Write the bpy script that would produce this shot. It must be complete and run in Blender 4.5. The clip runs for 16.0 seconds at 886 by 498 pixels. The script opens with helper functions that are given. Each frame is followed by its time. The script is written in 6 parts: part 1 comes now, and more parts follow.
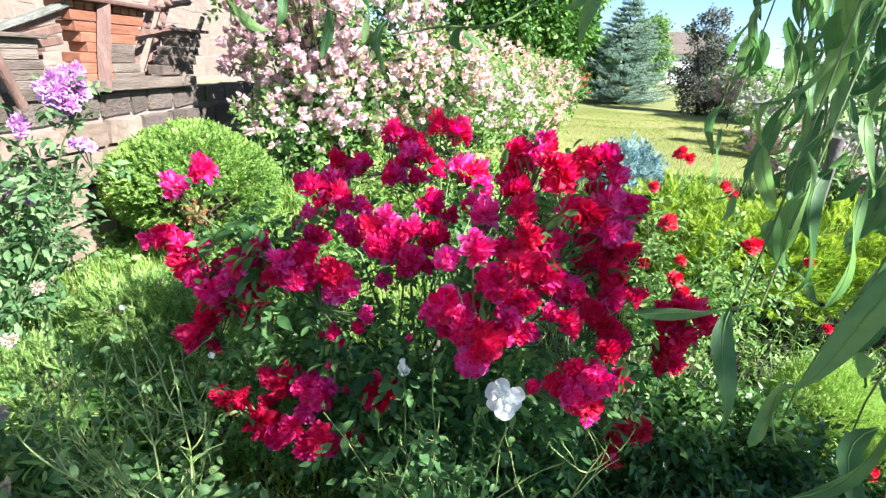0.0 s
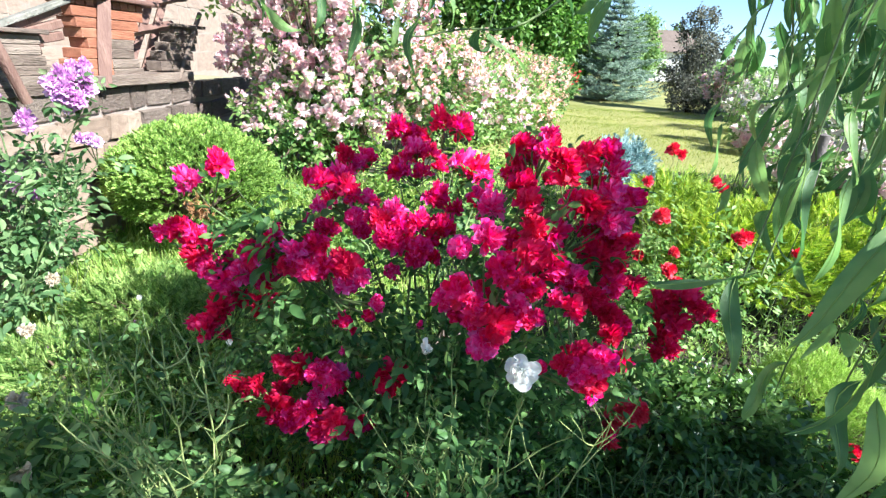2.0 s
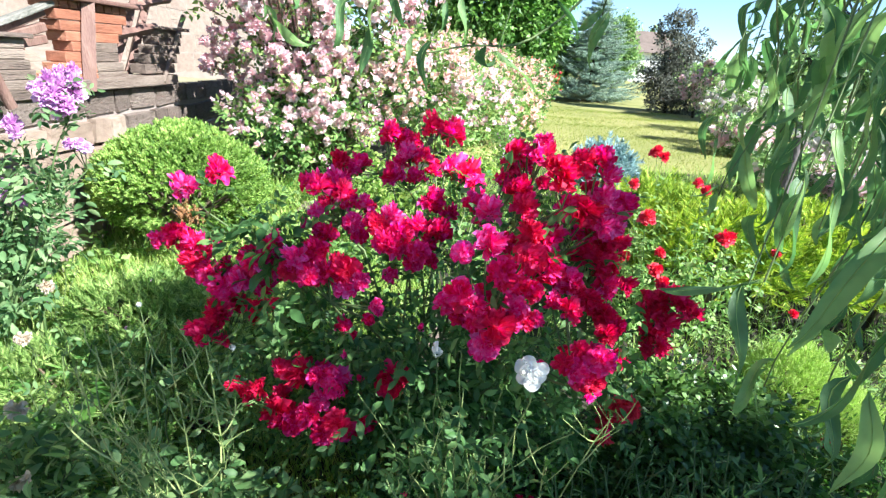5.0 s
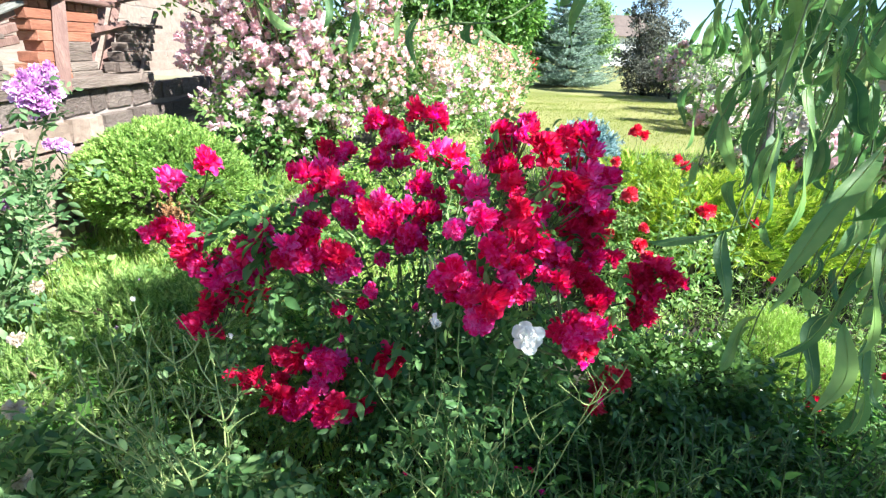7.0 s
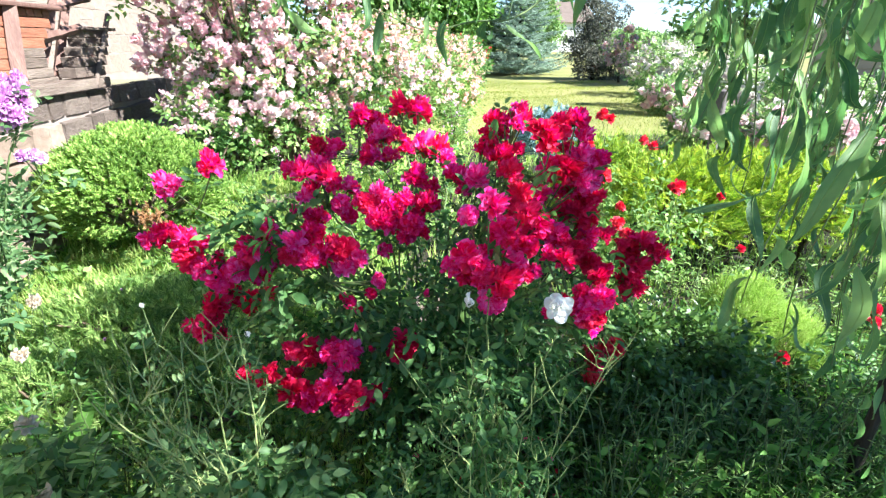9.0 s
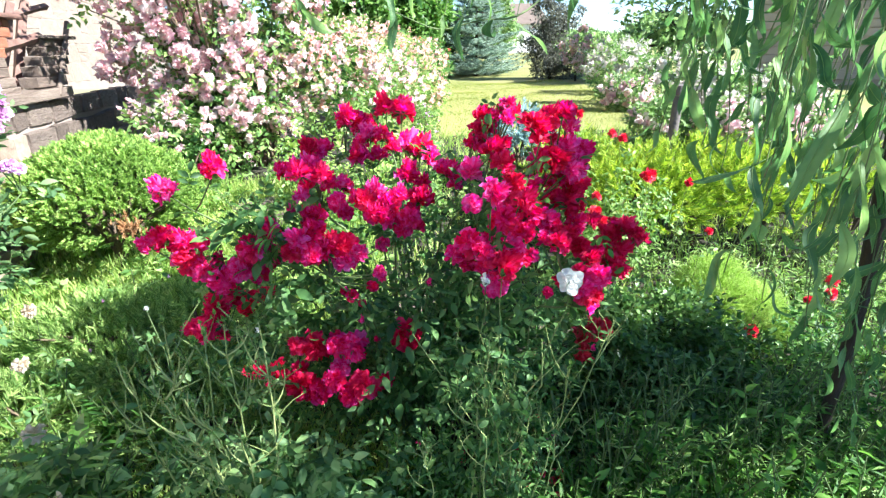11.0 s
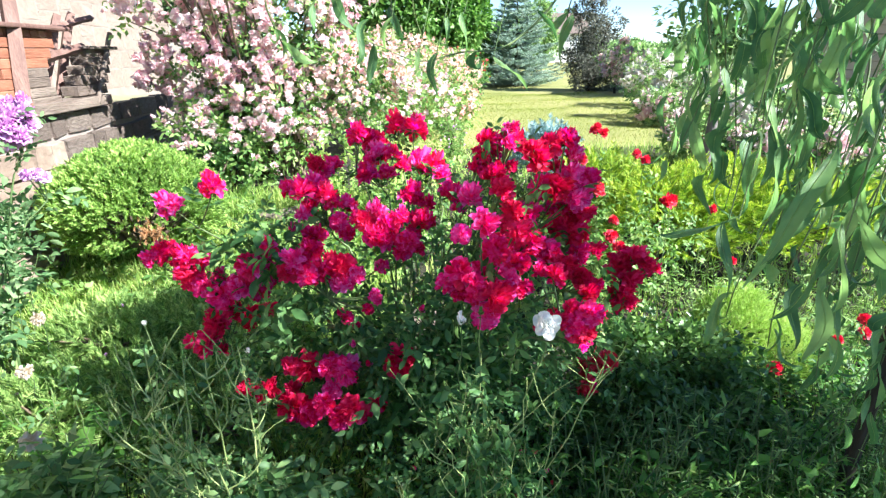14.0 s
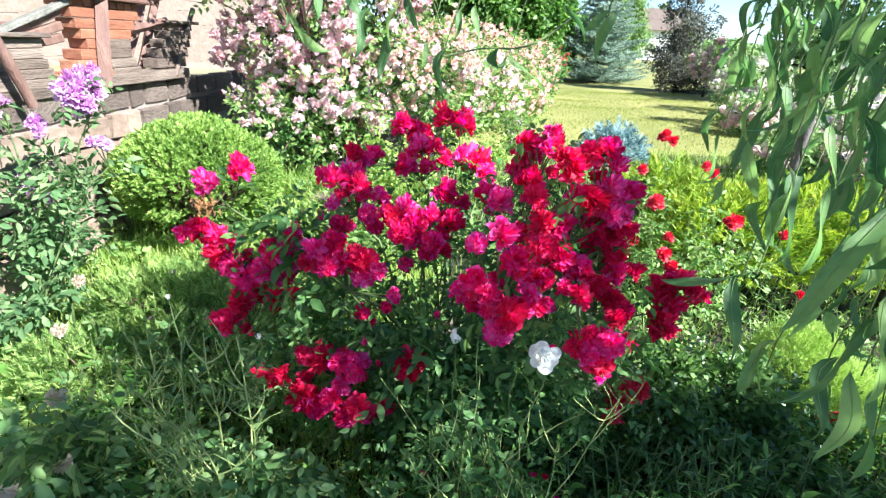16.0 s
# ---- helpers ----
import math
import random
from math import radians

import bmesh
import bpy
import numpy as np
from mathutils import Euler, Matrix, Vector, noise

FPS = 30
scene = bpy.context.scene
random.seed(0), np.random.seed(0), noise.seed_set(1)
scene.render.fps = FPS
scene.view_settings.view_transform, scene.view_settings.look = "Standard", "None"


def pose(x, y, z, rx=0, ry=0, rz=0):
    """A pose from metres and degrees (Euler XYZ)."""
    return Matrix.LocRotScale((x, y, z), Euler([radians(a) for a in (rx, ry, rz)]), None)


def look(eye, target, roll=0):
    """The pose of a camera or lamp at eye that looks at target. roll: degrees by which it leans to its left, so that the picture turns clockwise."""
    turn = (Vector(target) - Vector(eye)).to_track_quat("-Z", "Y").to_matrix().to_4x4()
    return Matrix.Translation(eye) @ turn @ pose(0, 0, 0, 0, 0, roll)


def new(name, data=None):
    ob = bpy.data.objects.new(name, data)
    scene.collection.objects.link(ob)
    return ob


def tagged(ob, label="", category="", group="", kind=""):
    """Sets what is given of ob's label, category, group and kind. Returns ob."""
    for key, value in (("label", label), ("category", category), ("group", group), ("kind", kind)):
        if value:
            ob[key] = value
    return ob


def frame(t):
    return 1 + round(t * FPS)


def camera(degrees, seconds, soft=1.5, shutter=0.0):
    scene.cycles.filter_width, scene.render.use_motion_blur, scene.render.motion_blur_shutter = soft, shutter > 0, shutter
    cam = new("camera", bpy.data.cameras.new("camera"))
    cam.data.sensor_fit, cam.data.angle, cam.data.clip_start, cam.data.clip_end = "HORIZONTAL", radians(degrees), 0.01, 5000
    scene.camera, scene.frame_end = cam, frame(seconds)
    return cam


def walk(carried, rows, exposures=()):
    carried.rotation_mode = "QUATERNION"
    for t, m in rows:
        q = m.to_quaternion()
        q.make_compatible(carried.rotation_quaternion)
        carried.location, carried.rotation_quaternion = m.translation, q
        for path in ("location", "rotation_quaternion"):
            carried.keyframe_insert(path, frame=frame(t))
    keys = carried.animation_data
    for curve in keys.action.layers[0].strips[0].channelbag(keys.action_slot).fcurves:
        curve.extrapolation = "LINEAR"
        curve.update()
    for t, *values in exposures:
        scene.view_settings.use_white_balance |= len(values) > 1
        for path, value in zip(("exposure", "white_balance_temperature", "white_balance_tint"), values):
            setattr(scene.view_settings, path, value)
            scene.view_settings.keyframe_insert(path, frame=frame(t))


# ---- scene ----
cam = camera(79.5, 16.0, 1.35)
PATH = [
    (0, (0.139, -0.022, 1.461), (0.034, 1.86, 0.792), 3.6),
    (0.5, (0.112, -0.044, 1.468), (0.005, 1.834, 0.789), 3.9),
    (1, (0.106, -0.067, 1.466), (0.005, 1.809, 0.782), 4.3),
    (1.5, (0.102, -0.074, 1.46), (0.02, 1.801, 0.771), 4.0),
    (2, (0.1, -0.081, 1.463), (0.033, 1.8, 0.785), 3.9),
    (2.5, (0.097, -0.084, 1.468), (0.033, 1.803, 0.809), 4.2),
    (3, (0.088, -0.09, 1.47), (0.023, 1.801, 0.82), 4.6),
    (3.5, (0.086, -0.092, 1.475), (0.021, 1.796, 0.822), 4.6),
    (4, (0.075, -0.104, 1.478), (0.013, 1.779, 0.808), 4.1),
    (4.2, (0.073, -0.105, 1.481), (0.02, 1.774, 0.796), 4.1),
    (6.3, (0.039, -0.116, 1.479), (0.111, 1.773, 0.827), 3.3),
    (6.5, (0.047, -0.116, 1.476), (0.104, 1.77, 0.813), 2.7),
    (7, (0.045, -0.141, 1.463), (0.105, 1.732, 0.763), 2.1),
    (7.5, (0.006, -0.167, 1.466), (0.109, 1.693, 0.739), 1.3),
    (8, (-0.042, -0.174, 1.454), (0.087, 1.686, 0.729), 1.1),
    (8.5, (-0.066, -0.18, 1.459), (0.087, 1.676, 0.73), 1.0),
    (9, (-0.073, -0.194, 1.47), (0.138, 1.659, 0.745), 0.1),
    (9.2, (-0.081, -0.196, 1.475), (0.161, 1.654, 0.754), -0.2),
    (11.3, (-0.178, -0.271, 1.455), (0.168, 1.565, 0.742), -1.0),
    (11.5, (-0.177, -0.283, 1.449), (0.158, 1.557, 0.742), -1.3),
    (12, (-0.186, -0.28, 1.457), (0.123, 1.568, 0.756), -1.2),
    (12.5, (-0.187, -0.279, 1.463), (0.108, 1.578, 0.783), -0.9),
    (13, (-0.168, -0.264, 1.472), (0.11, 1.6, 0.803), -0.2),
    (13.5, (-0.105, -0.245, 1.491), (0.146, 1.623, 0.817), -0.3),
    (14, (-0.064, -0.222, 1.499), (0.15, 1.642, 0.809), -0.3),
    (14.5, (-0.019, -0.196, 1.505), (0.116, 1.663, 0.78), -0.0),
    (15, (-0.007, -0.19, 1.508), (0.047, 1.668, 0.767), 0.8),
    (15.5, (0.018, -0.173, 1.514), (0.007, 1.685, 0.777), 1.8),
    (16, (0.047, -0.151, 1.51), (0.017, 1.711, 0.78), 2.7),
]
EXPOSURES = [(0, 1.79), (4.2, 1.80), (7, 1.89), (9, 2.00), (12.5, 2.08), (14, 1.95), (16, 1.87)]
walk(cam, [(t, look(eye, target, roll)) for t, eye, target, roll in PATH], EXPOSURES)

# ---- light ----
world = bpy.data.worlds.new("sky")
scene.world = world
world.use_nodes = True
SUN = Vector((0.72, -0.40, 0.66)).normalized()
wn = world.node_tree.nodes
sky = wn.new("ShaderNodeTexSky")
sky.sky_type, sky.sun_disc = "NISHITA", False
sky.sun_elevation = math.asin(SUN.z)
sky.sun_rotation = math.atan2(SUN.x, SUN.y)
sky.air_density, sky.dust_density, sky.ozone_density = 1.0, 0.0, 3.2
sky.altitude = 2500
world.node_tree.links.new(sky.outputs[0], wn["Background"].inputs[0])
wn["Background"].inputs[1].default_value = 0.072
sun = new("sun", bpy.data.lights.new("sun", "SUN"))
sun.data.energy, sun.data.angle, sun.data.color = 5.0, radians(0.55), (1.0, 0.97, 0.91)
sun.matrix_world = look(SUN * 20, (0, 0, 0))
scene.view_settings.use_white_balance = True
scene.view_settings.white_balance_temperature, scene.view_settings.white_balance_tint = 6000, 9

# ---- materials ----


def material(name, rough=0.6, metallic=0.0):
    m = bpy.data.materials.new(name)
    m.use_nodes = True
    b = m.node_tree.nodes["Principled BSDF"]
    b.inputs["Roughness"].default_value, b.inputs["Metallic"].default_value = rough, metallic
    return m, m.node_tree.nodes, m.node_tree.links, b


def ramp_of(n, stops):
    r = n.new("ShaderNodeValToRGB")
    while len(r.color_ramp.elements) < len(stops):
        r.color_ramp.elements.new(0.5)
    for e, (p, c) in zip(r.color_ramp.elements, stops):
        e.position, e.color = p, (*c, 1)
    return r


def noise_of(n, l, scale, detail=4, rough=0.6, space="Object"):
    c, t = n.new("ShaderNodeTexCoord"), n.new("ShaderNodeTexNoise")
    t.inputs["Scale"].default_value, t.inputs["Detail"].default_value, t.inputs["Roughness"].default_value = scale, detail, rough
    l.new(c.outputs[space], t.inputs["Vector"])
    return t


def bump_of(n, l, b, height, strength=0.3, distance=0.01):
    u = n.new("ShaderNodeBump")
    u.inputs["Strength"].default_value, u.inputs["Distance"].default_value = strength, distance
    l.new(height, u.inputs["Height"])
    l.new(u.outputs[0], b.inputs["Normal"])


def leaf_material(name, stops, trans=0.35, rough=0.5, spec=0.4, per="island", glow=1.5, patch=9.0):
    """Thin plant tissue: colour by piece and by patches, part of the light passes through."""
    m, n, l, b = material(name, rough)
    b.inputs["Specular IOR Level"].default_value = spec
    if per == "island":
        source = n.new("ShaderNodeNewGeometry").outputs["Random Per Island"]
    else:
        source = n.new("ShaderNodeObjectInfo").outputs["Random"]
    if per == "petal":
        both = n.new("ShaderNodeMix")
        both.inputs[0].default_value = 0.5
        l.new(source, both.inputs[2])
        l.new(n.new("ShaderNodeNewGeometry").outputs["Random Per Island"], both.inputs[3])
        source = both.outputs[0]
    t = noise_of(n, l, patch, 3)
    mix = n.new("ShaderNodeMath")
    mix.operation = "MULTIPLY_ADD"
    l.new(t.outputs["Fac"], mix.inputs[0])
    mix.inputs[1].default_value = 0.9
    sub = n.new("ShaderNodeMath")
    sub.operation = "MULTIPLY_ADD"
    l.new(source, sub.inputs[0])
    sub.inputs[1].default_value, sub.inputs[2].default_value = 0.8, -0.35
    l.new(sub.outputs[0], mix.inputs[2])
    r = ramp_of(n, stops)
    l.new(mix.outputs[0], r.inputs[0])
    l.new(r.outputs[0], b.inputs["Base Color"])
    fine = noise_of(n, l, 160, 2)
    bump_of(n, l, b, fine.outputs["Fac"], 0.25, 0.002)
    tr = n.new("ShaderNodeBsdfTranslucent")
    hue = n.new("ShaderNodeHueSaturation")
    hue.inputs["Saturation"].default_value, hue.inputs["Value"].default_value = 1.1, glow
    l.new(r.outputs[0], hue.inputs["Color"])
    l.new(hue.outputs[0], tr.inputs[0])
    s = n.new("ShaderNodeMixShader")
    s.inputs[0].default_value = trans
    l.new(b.outputs[0], s.inputs[1])
    l.new(tr.outputs[0], s.inputs[2])
    l.new(s.outputs[0], n["Material Output"].inputs[0])
    return m


def rough_material(name, stops, scale=6.0, fine=60.0, rough=0.85, bump=0.5, stretch=(1, 1, 1), vary=0.5):
    """Stone, wood, bark or soil: broad blotches and fine grain, shifted from object to object."""
    m, n, l, b = material(name, rough)
    c, mp = n.new("ShaderNodeTexCoord"), n.new("ShaderNodeMapping")
    mp.inputs["Scale"].default_value = stretch
    info = n.new("ShaderNodeObjectInfo")
    l.new(c.outputs["Object"], mp.inputs["Vector"])
    off = n.new("ShaderNodeVectorMath")
    off.operation = "MULTIPLY_ADD"
    l.new(info.outputs["Random"], off.inputs[0])
    off.inputs[1].default_value = (17, 11, 5)
    l.new(mp.outputs[0], off.inputs[2])
    broad, grain = n.new("ShaderNodeTexNoise"), n.new("ShaderNodeTexNoise")
    broad.inputs["Scale"].default_value, broad.inputs["Detail"].default_value = scale, 5
    grain.inputs["Scale"].default_value, grain.inputs["Detail"].default_value = fine, 6
    l.new(off.outputs[0], broad.inputs["Vector"])
    l.new(off.outputs[0], grain.inputs["Vector"])
    a = n.new("ShaderNodeMath")
    a.operation = "MULTIPLY_ADD"
    l.new(grain.outputs["Fac"], a.inputs[0])
    a.inputs[1].default_value = 0.55
    d = n.new("ShaderNodeMath")
    d.operation = "MULTIPLY_ADD"
    l.new(info.outputs["Random"], d.inputs[0])
    d.inputs[1].default_value, d.inputs[2].default_value = vary, -0.28 - vary / 2
    e = n.new("ShaderNodeMath")
    l.new(broad.outputs["Fac"], e.inputs[0])
    l.new(d.outputs[0], e.inputs[1])
    l.new(e.outputs[0], a.inputs[2])
    f = n.new("ShaderNodeMath")
    l.new(a.outputs[0], f.inputs[0])
    f.inputs[1].default_value = 0.02
    r = ramp_of(n, stops)
    l.new(f.outputs[0], r.inputs[0])
    l.new(r.outputs[0], b.inputs["Base Color"])
    bump_of(n, l, b, a.outputs[0], bump, 0.02)
    return m


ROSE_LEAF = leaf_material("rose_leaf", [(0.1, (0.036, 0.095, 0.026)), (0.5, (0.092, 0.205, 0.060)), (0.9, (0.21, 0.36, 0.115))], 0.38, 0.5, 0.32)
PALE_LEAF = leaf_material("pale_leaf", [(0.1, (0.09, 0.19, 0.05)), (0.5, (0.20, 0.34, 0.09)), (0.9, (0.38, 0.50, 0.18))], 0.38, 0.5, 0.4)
RED_PETAL = leaf_material("red_petal", [(0.02, (0.46, 0.005, 0.025)), (0.30, (0.76, 0.016, 0.11)), (0.56, (0.85, 0.05, 0.34)), (0.88, (0.90, 0.23, 0.62))], 0.48, 0.5, 0.3, "petal", 1.35, 3.2)
SCARLET = leaf_material("scarlet_petal", [(0.1, (0.64, 0.02, 0.05)), (0.5, (0.78, 0.055, 0.10)), (0.9, (0.86, 0.18, 0.22))], 0.38, 0.5, 0.3, "petal", 1.1, 3.2)
CRIMSON = leaf_material("crimson_petal", [(0.05, (0.52, 0.007, 0.04)), (0.45, (0.77, 0.021, 0.11)), (0.9, (0.87, 0.085, 0.28))], 0.46, 0.5, 0.3, "petal", 1.3, 3.2)
PINK_PETAL = leaf_material("pink_petal", [(0.1, (0.76, 0.46, 0.53)), (0.45, (0.84, 0.64, 0.66)), (0.9, (0.89, 0.82, 0.78))], 0.45, 0.6, 0.2, "island", 1.15, 3)
PEACH_PETAL = leaf_material("peach_petal", [(0.1, (0.74, 0.38, 0.32)), (0.5, (0.81, 0.58, 0.50)), (0.9, (0.86, 0.75, 0.64))], 0.38, 0.6, 0.2, "island", 1.1, 3)
WHITE_PETAL = leaf_material("white_petal", [(0.1, (0.84, 0.85, 0.82)), (0.9, (0.89, 0.89, 0.86))], 0.45, 0.85, 0.1, "object", 1.0, 20)
OFFWHITE_PETAL = leaf_material("offwhite_petal", [(0.1, (0.60, 0.52, 0.47)), (0.5, (0.70, 0.65, 0.60)), (0.9, (0.80, 0.78, 0.73))], 0.35, 0.7, 0.2, "island", 1.0, 6)
CREAM_PETAL = leaf_material("cream_petal", [(0.1, (0.70, 0.60, 0.45)), (0.9, (0.80, 0.72, 0.60))], 0.35, 0.7, 0.2, "object", 1.0, 40)
WITHERED = leaf_material("withered_sprig", [(0.1, (0.26, 0.12, 0.05)), (0.5, (0.42, 0.23, 0.11)), (0.9, (0.58, 0.38, 0.20))], 0.2, 0.8, 0.1, "island", 1.0, 12)
PURPLE_PETAL = leaf_material("purple_petal", [(0.1, (0.58, 0.26, 0.58)), (0.5, (0.72, 0.42, 0.70)), (0.9, (0.82, 0.62, 0.82))], 0.35, 0.6, 0.2, "petal", 1.1, 30)
BALL_LEAF = leaf_material("ball_sprig", [(0.1, (0.105, 0.20, 0.045)), (0.5, (0.27, 0.43, 0.095)), (0.9, (0.50, 0.64, 0.19))], 0.38, 0.55, 0.3, "island", 1.3, 7)
JUNIPER_LEAF = leaf_material("juniper_sprig", [(0.1, (0.12, 0.22, 0.055)), (0.5, (0.27, 0.41, 0.115)), (0.9, (0.47, 0.59, 0.20))], 0.38, 0.6, 0.15, "island", 1.3, 4)
GLOSS_LEAF = leaf_material("glossy_leaf", [(0.1, (0.036, 0.090, 0.020)), (0.5, (0.09, 0.18, 0.042)), (0.9, (0.20, 0.33, 0.095))], 0.34, 0.34, 0.5, "island", 1.4, 8)
GOLD_LEAF = leaf_material("gold_sprig", [(0.1, (0.11, 0.22, 0.03)), (0.5, (0.29, 0.42, 0.055)), (0.9, (0.54, 0.60, 0.10))], 0.34, 0.55, 0.25, "island", 1.3, 5)
LIME_LEAF = leaf_material("lime_sprig", [(0.1, (0.21, 0.35, 0.055)), (0.5, (0.42, 0.59, 0.14)), (0.9, (0.63, 0.73, 0.29))], 0.35, 0.6, 0.3, "island", 1.15, 6)
BLUE_LEAF = leaf_material("blue_needle", [(0.1, (0.10, 0.20, 0.19)), (0.5, (0.24, 0.38, 0.38)), (0.9, (0.44, 0.58, 0.60))], 0.2, 0.6, 0.3, "island", 1.1, 6)
SPRUCE_LEAF = leaf_material("spruce_needle", [(0.1, (0.14, 0.22, 0.16)), (0.5, (0.30, 0.41, 0.32)), (0.9, (0.52, 0.62, 0.51))], 0.34, 0.6, 0.25, "island", 1.15, 1.5)
DARK_LEAF = leaf_material("dark_leaf", [(0.1, (0.07, 0.075, 0.06)), (0.5, (0.14, 0.15, 0.12)), (0.9, (0.27, 0.28, 0.22))], 0.4, 0.6, 0.3, "island", 1.2, 2)
TREE_LEAF = leaf_material("tree_leaf", [(0.1, (0.045, 0.12, 0.02)), (0.5, (0.11, 0.235, 0.05)), (0.9, (0.25, 0.41, 0.11))], 0.4, 0.5, 0.4, "island", 1.4, 1.2)
WILLOW_LEAF = leaf_material("willow_leaf", [(0.1, (0.055, 0.135, 0.045)), (0.5, (0.115, 0.235, 0.08)), (0.9, (0.26, 0.41, 0.14))], 0.42, 0.42, 0.45, "object", 1.6, 3)
WILLOW_SHADE_CROWN = leaf_material("willow_shade_crown_leaf", [(0.1, (0.035, 0.095, 0.02)), (0.5, (0.07, 0.17, 0.035)), (0.9, (0.15, 0.28, 0.07))], 0.4, 0.4, 0.5, "island", 1.5, 4)
WEED_LEAF = leaf_material("weed_leaf", [(0.1, (0.038, 0.11, 0.020)), (0.5, (0.10, 0.24, 0.043)), (0.9, (0.24, 0.42, 0.10))], 0.42, 0.55, 0.25)
GRASS = leaf_material("grass_blade", [(0.1, (0.13, 0.26, 0.045)), (0.5, (0.31, 0.46, 0.11)), (0.9, (0.54, 0.60, 0.21))], 0.4, 0.55, 0.3, "island", 1.4, 2.0)
LAWN_BLADE = leaf_material("lawn_blade", [(0.1, (0.15, 0.21, 0.035)), (0.5, (0.27, 0.325, 0.07)), (0.9, (0.41, 0.405, 0.13))], 0.3, 0.6, 0.3, "island", 1.3, 0.8)
SAGE_STEM = rough_material("sage_green_stem", [(0.2, (0.18, 0.25, 0.07)), (0.8, (0.38, 0.45, 0.16))], 12, 90, 0.7, 0.2)
AIRY_LEAF = leaf_material("airy_leaf", [(0.1, (0.08, 0.16, 0.05)), (0.5, (0.19, 0.31, 0.10)), (0.9, (0.36, 0.48, 0.20))], 0.4, 0.5, 0.4, "island", 1.4, 1.2)
SAGE_LEAF = leaf_material("sage_rose_leaf", [(0.1, (0.055, 0.13, 0.04)), (0.5, (0.14, 0.27, 0.09)), (0.9, (0.30, 0.44, 0.17))], 0.38, 0.5, 0.35)
GREYGREEN_LEAF = leaf_material("grey_green_leaf", [(0.1, (0.06, 0.135, 0.05)), (0.5, (0.14, 0.25, 0.10)), (0.9, (0.28, 0.39, 0.18))], 0.36, 0.6, 0.25)
STEM = rough_material("green_stem", [(0.2, (0.045, 0.09, 0.022)), (0.8, (0.15, 0.21, 0.07))], 12, 90, 0.6, 0.2)
TWIG = rough_material("woody_stem", [(0.2, (0.07, 0.045, 0.03)), (0.8, (0.20, 0.15, 0.09))], 12, 90, 0.8, 0.5)
BARK = rough_material("bark", [(0.2, (0.016, 0.012, 0.008)), (0.8, (0.065, 0.050, 0.034))], 14, 70, 0.95, 1.0, (1, 1, 0.25))
SOIL = rough_material("soil", [(0.15, (0.012, 0.010, 0.007)), (0.5, (0.026, 0.023, 0.014)), (0.85, (0.05, 0.046, 0.028))], 2.5, 45, 0.95, 0.8)
TURF = rough_material("turf", [(0.15, (0.12, 0.14, 0.03)), (0.5, (0.20, 0.205, 0.055)), (0.85, (0.30, 0.275, 0.10))], 0.8, 60, 0.95, 0.6)
SANDSTONE = rough_material("sandstone", [(0.1, (0.185, 0.13, 0.095)), (0.5, (0.27, 0.20, 0.15)), (0.9, (0.36, 0.285, 0.22))], 3.5, 40, 0.9, 0.5)
HOUSE_STONE = rough_material("pale_sandstone", [(0.1, (0.18, 0.132, 0.103)), (0.5, (0.245, 0.187, 0.147)), (0.9, (0.315, 0.25, 0.196))], 5.5, 40, 0.9, 0.3, (1, 1, 1), 0.2)
GREYSTONE = rough_material("weathered_stone", [(0.1, (0.075, 0.055, 0.043)), (0.5, (0.135, 0.102, 0.083)), (0.9, (0.22, 0.175, 0.143))], 9, 50, 0.9, 0.8)
MORTAR = rough_material("mortar", [(0.2, (0.24, 0.20, 0.175)), (0.8, (0.36, 0.31, 0.265))], 8, 90, 0.95, 0.5)
HOUSE_MORTAR = rough_material("pale_mortar", [(0.2, (0.19, 0.155, 0.13)), (0.8, (0.27, 0.225, 0.185))], 5, 70, 0.95, 0.4)
FIELDSTONE = rough_material("fieldstone", [(0.1, (0.36, 0.27, 0.26)), (0.5, (0.52, 0.42, 0.40)), (0.9, (0.66, 0.58, 0.54))], 6, 50, 0.9, 0.6)
CEDAR = rough_material("red_brown_timber", [(0.1, (0.16, 0.055, 0.03)), (0.5, (0.29, 0.115, 0.065)), (0.9, (0.40, 0.205, 0.125))], 4, 30, 0.7, 0.4, (6, 1, 6), 0.35)
OLDWOOD = rough_material("weathered_timber", [(0.1, (0.070, 0.050, 0.040)), (0.5, (0.145, 0.108, 0.085)), (0.9, (0.25, 0.20, 0.16))], 4, 30, 0.85, 0.7, (6, 1, 6), 0.45)
BROWNWOOD = rough_material("stained_timber", [(0.1, (0.085, 0.042, 0.032)), (0.5, (0.155, 0.085, 0.066)), (0.9, (0.25, 0.155, 0.12))], 4, 30, 0.75, 0.5, (5, 5, 1), 0.25)
ROOFING = rough_material("mossy_roofing", [(0.1, (0.07, 0.07, 0.055)), (0.5, (0.13, 0.13, 0.105)), (0.9, (0.22, 0.21, 0.18))], 14, 90, 0.95, 0.7)
STUCCO = rough_material("white_render", [(0.1, (0.70, 0.70, 0.68)), (0.9, (0.82, 0.81, 0.78))], 2, 50, 0.9, 0.2, (1, 1, 1), 0.1)
TILE = rough_material("brown_roof_tile", [(0.1, (0.10, 0.075, 0.06)), (0.9, (0.20, 0.15, 0.12))], 3, 40, 0.85, 0.4)
DRY = rough_material("dry_ground", [(0.15, (0.14, 0.15, 0.06)), (0.5, (0.22, 0.205, 0.11)), (0.85, (0.31, 0.28, 0.18))], 1.5, 60, 0.95, 0.5)
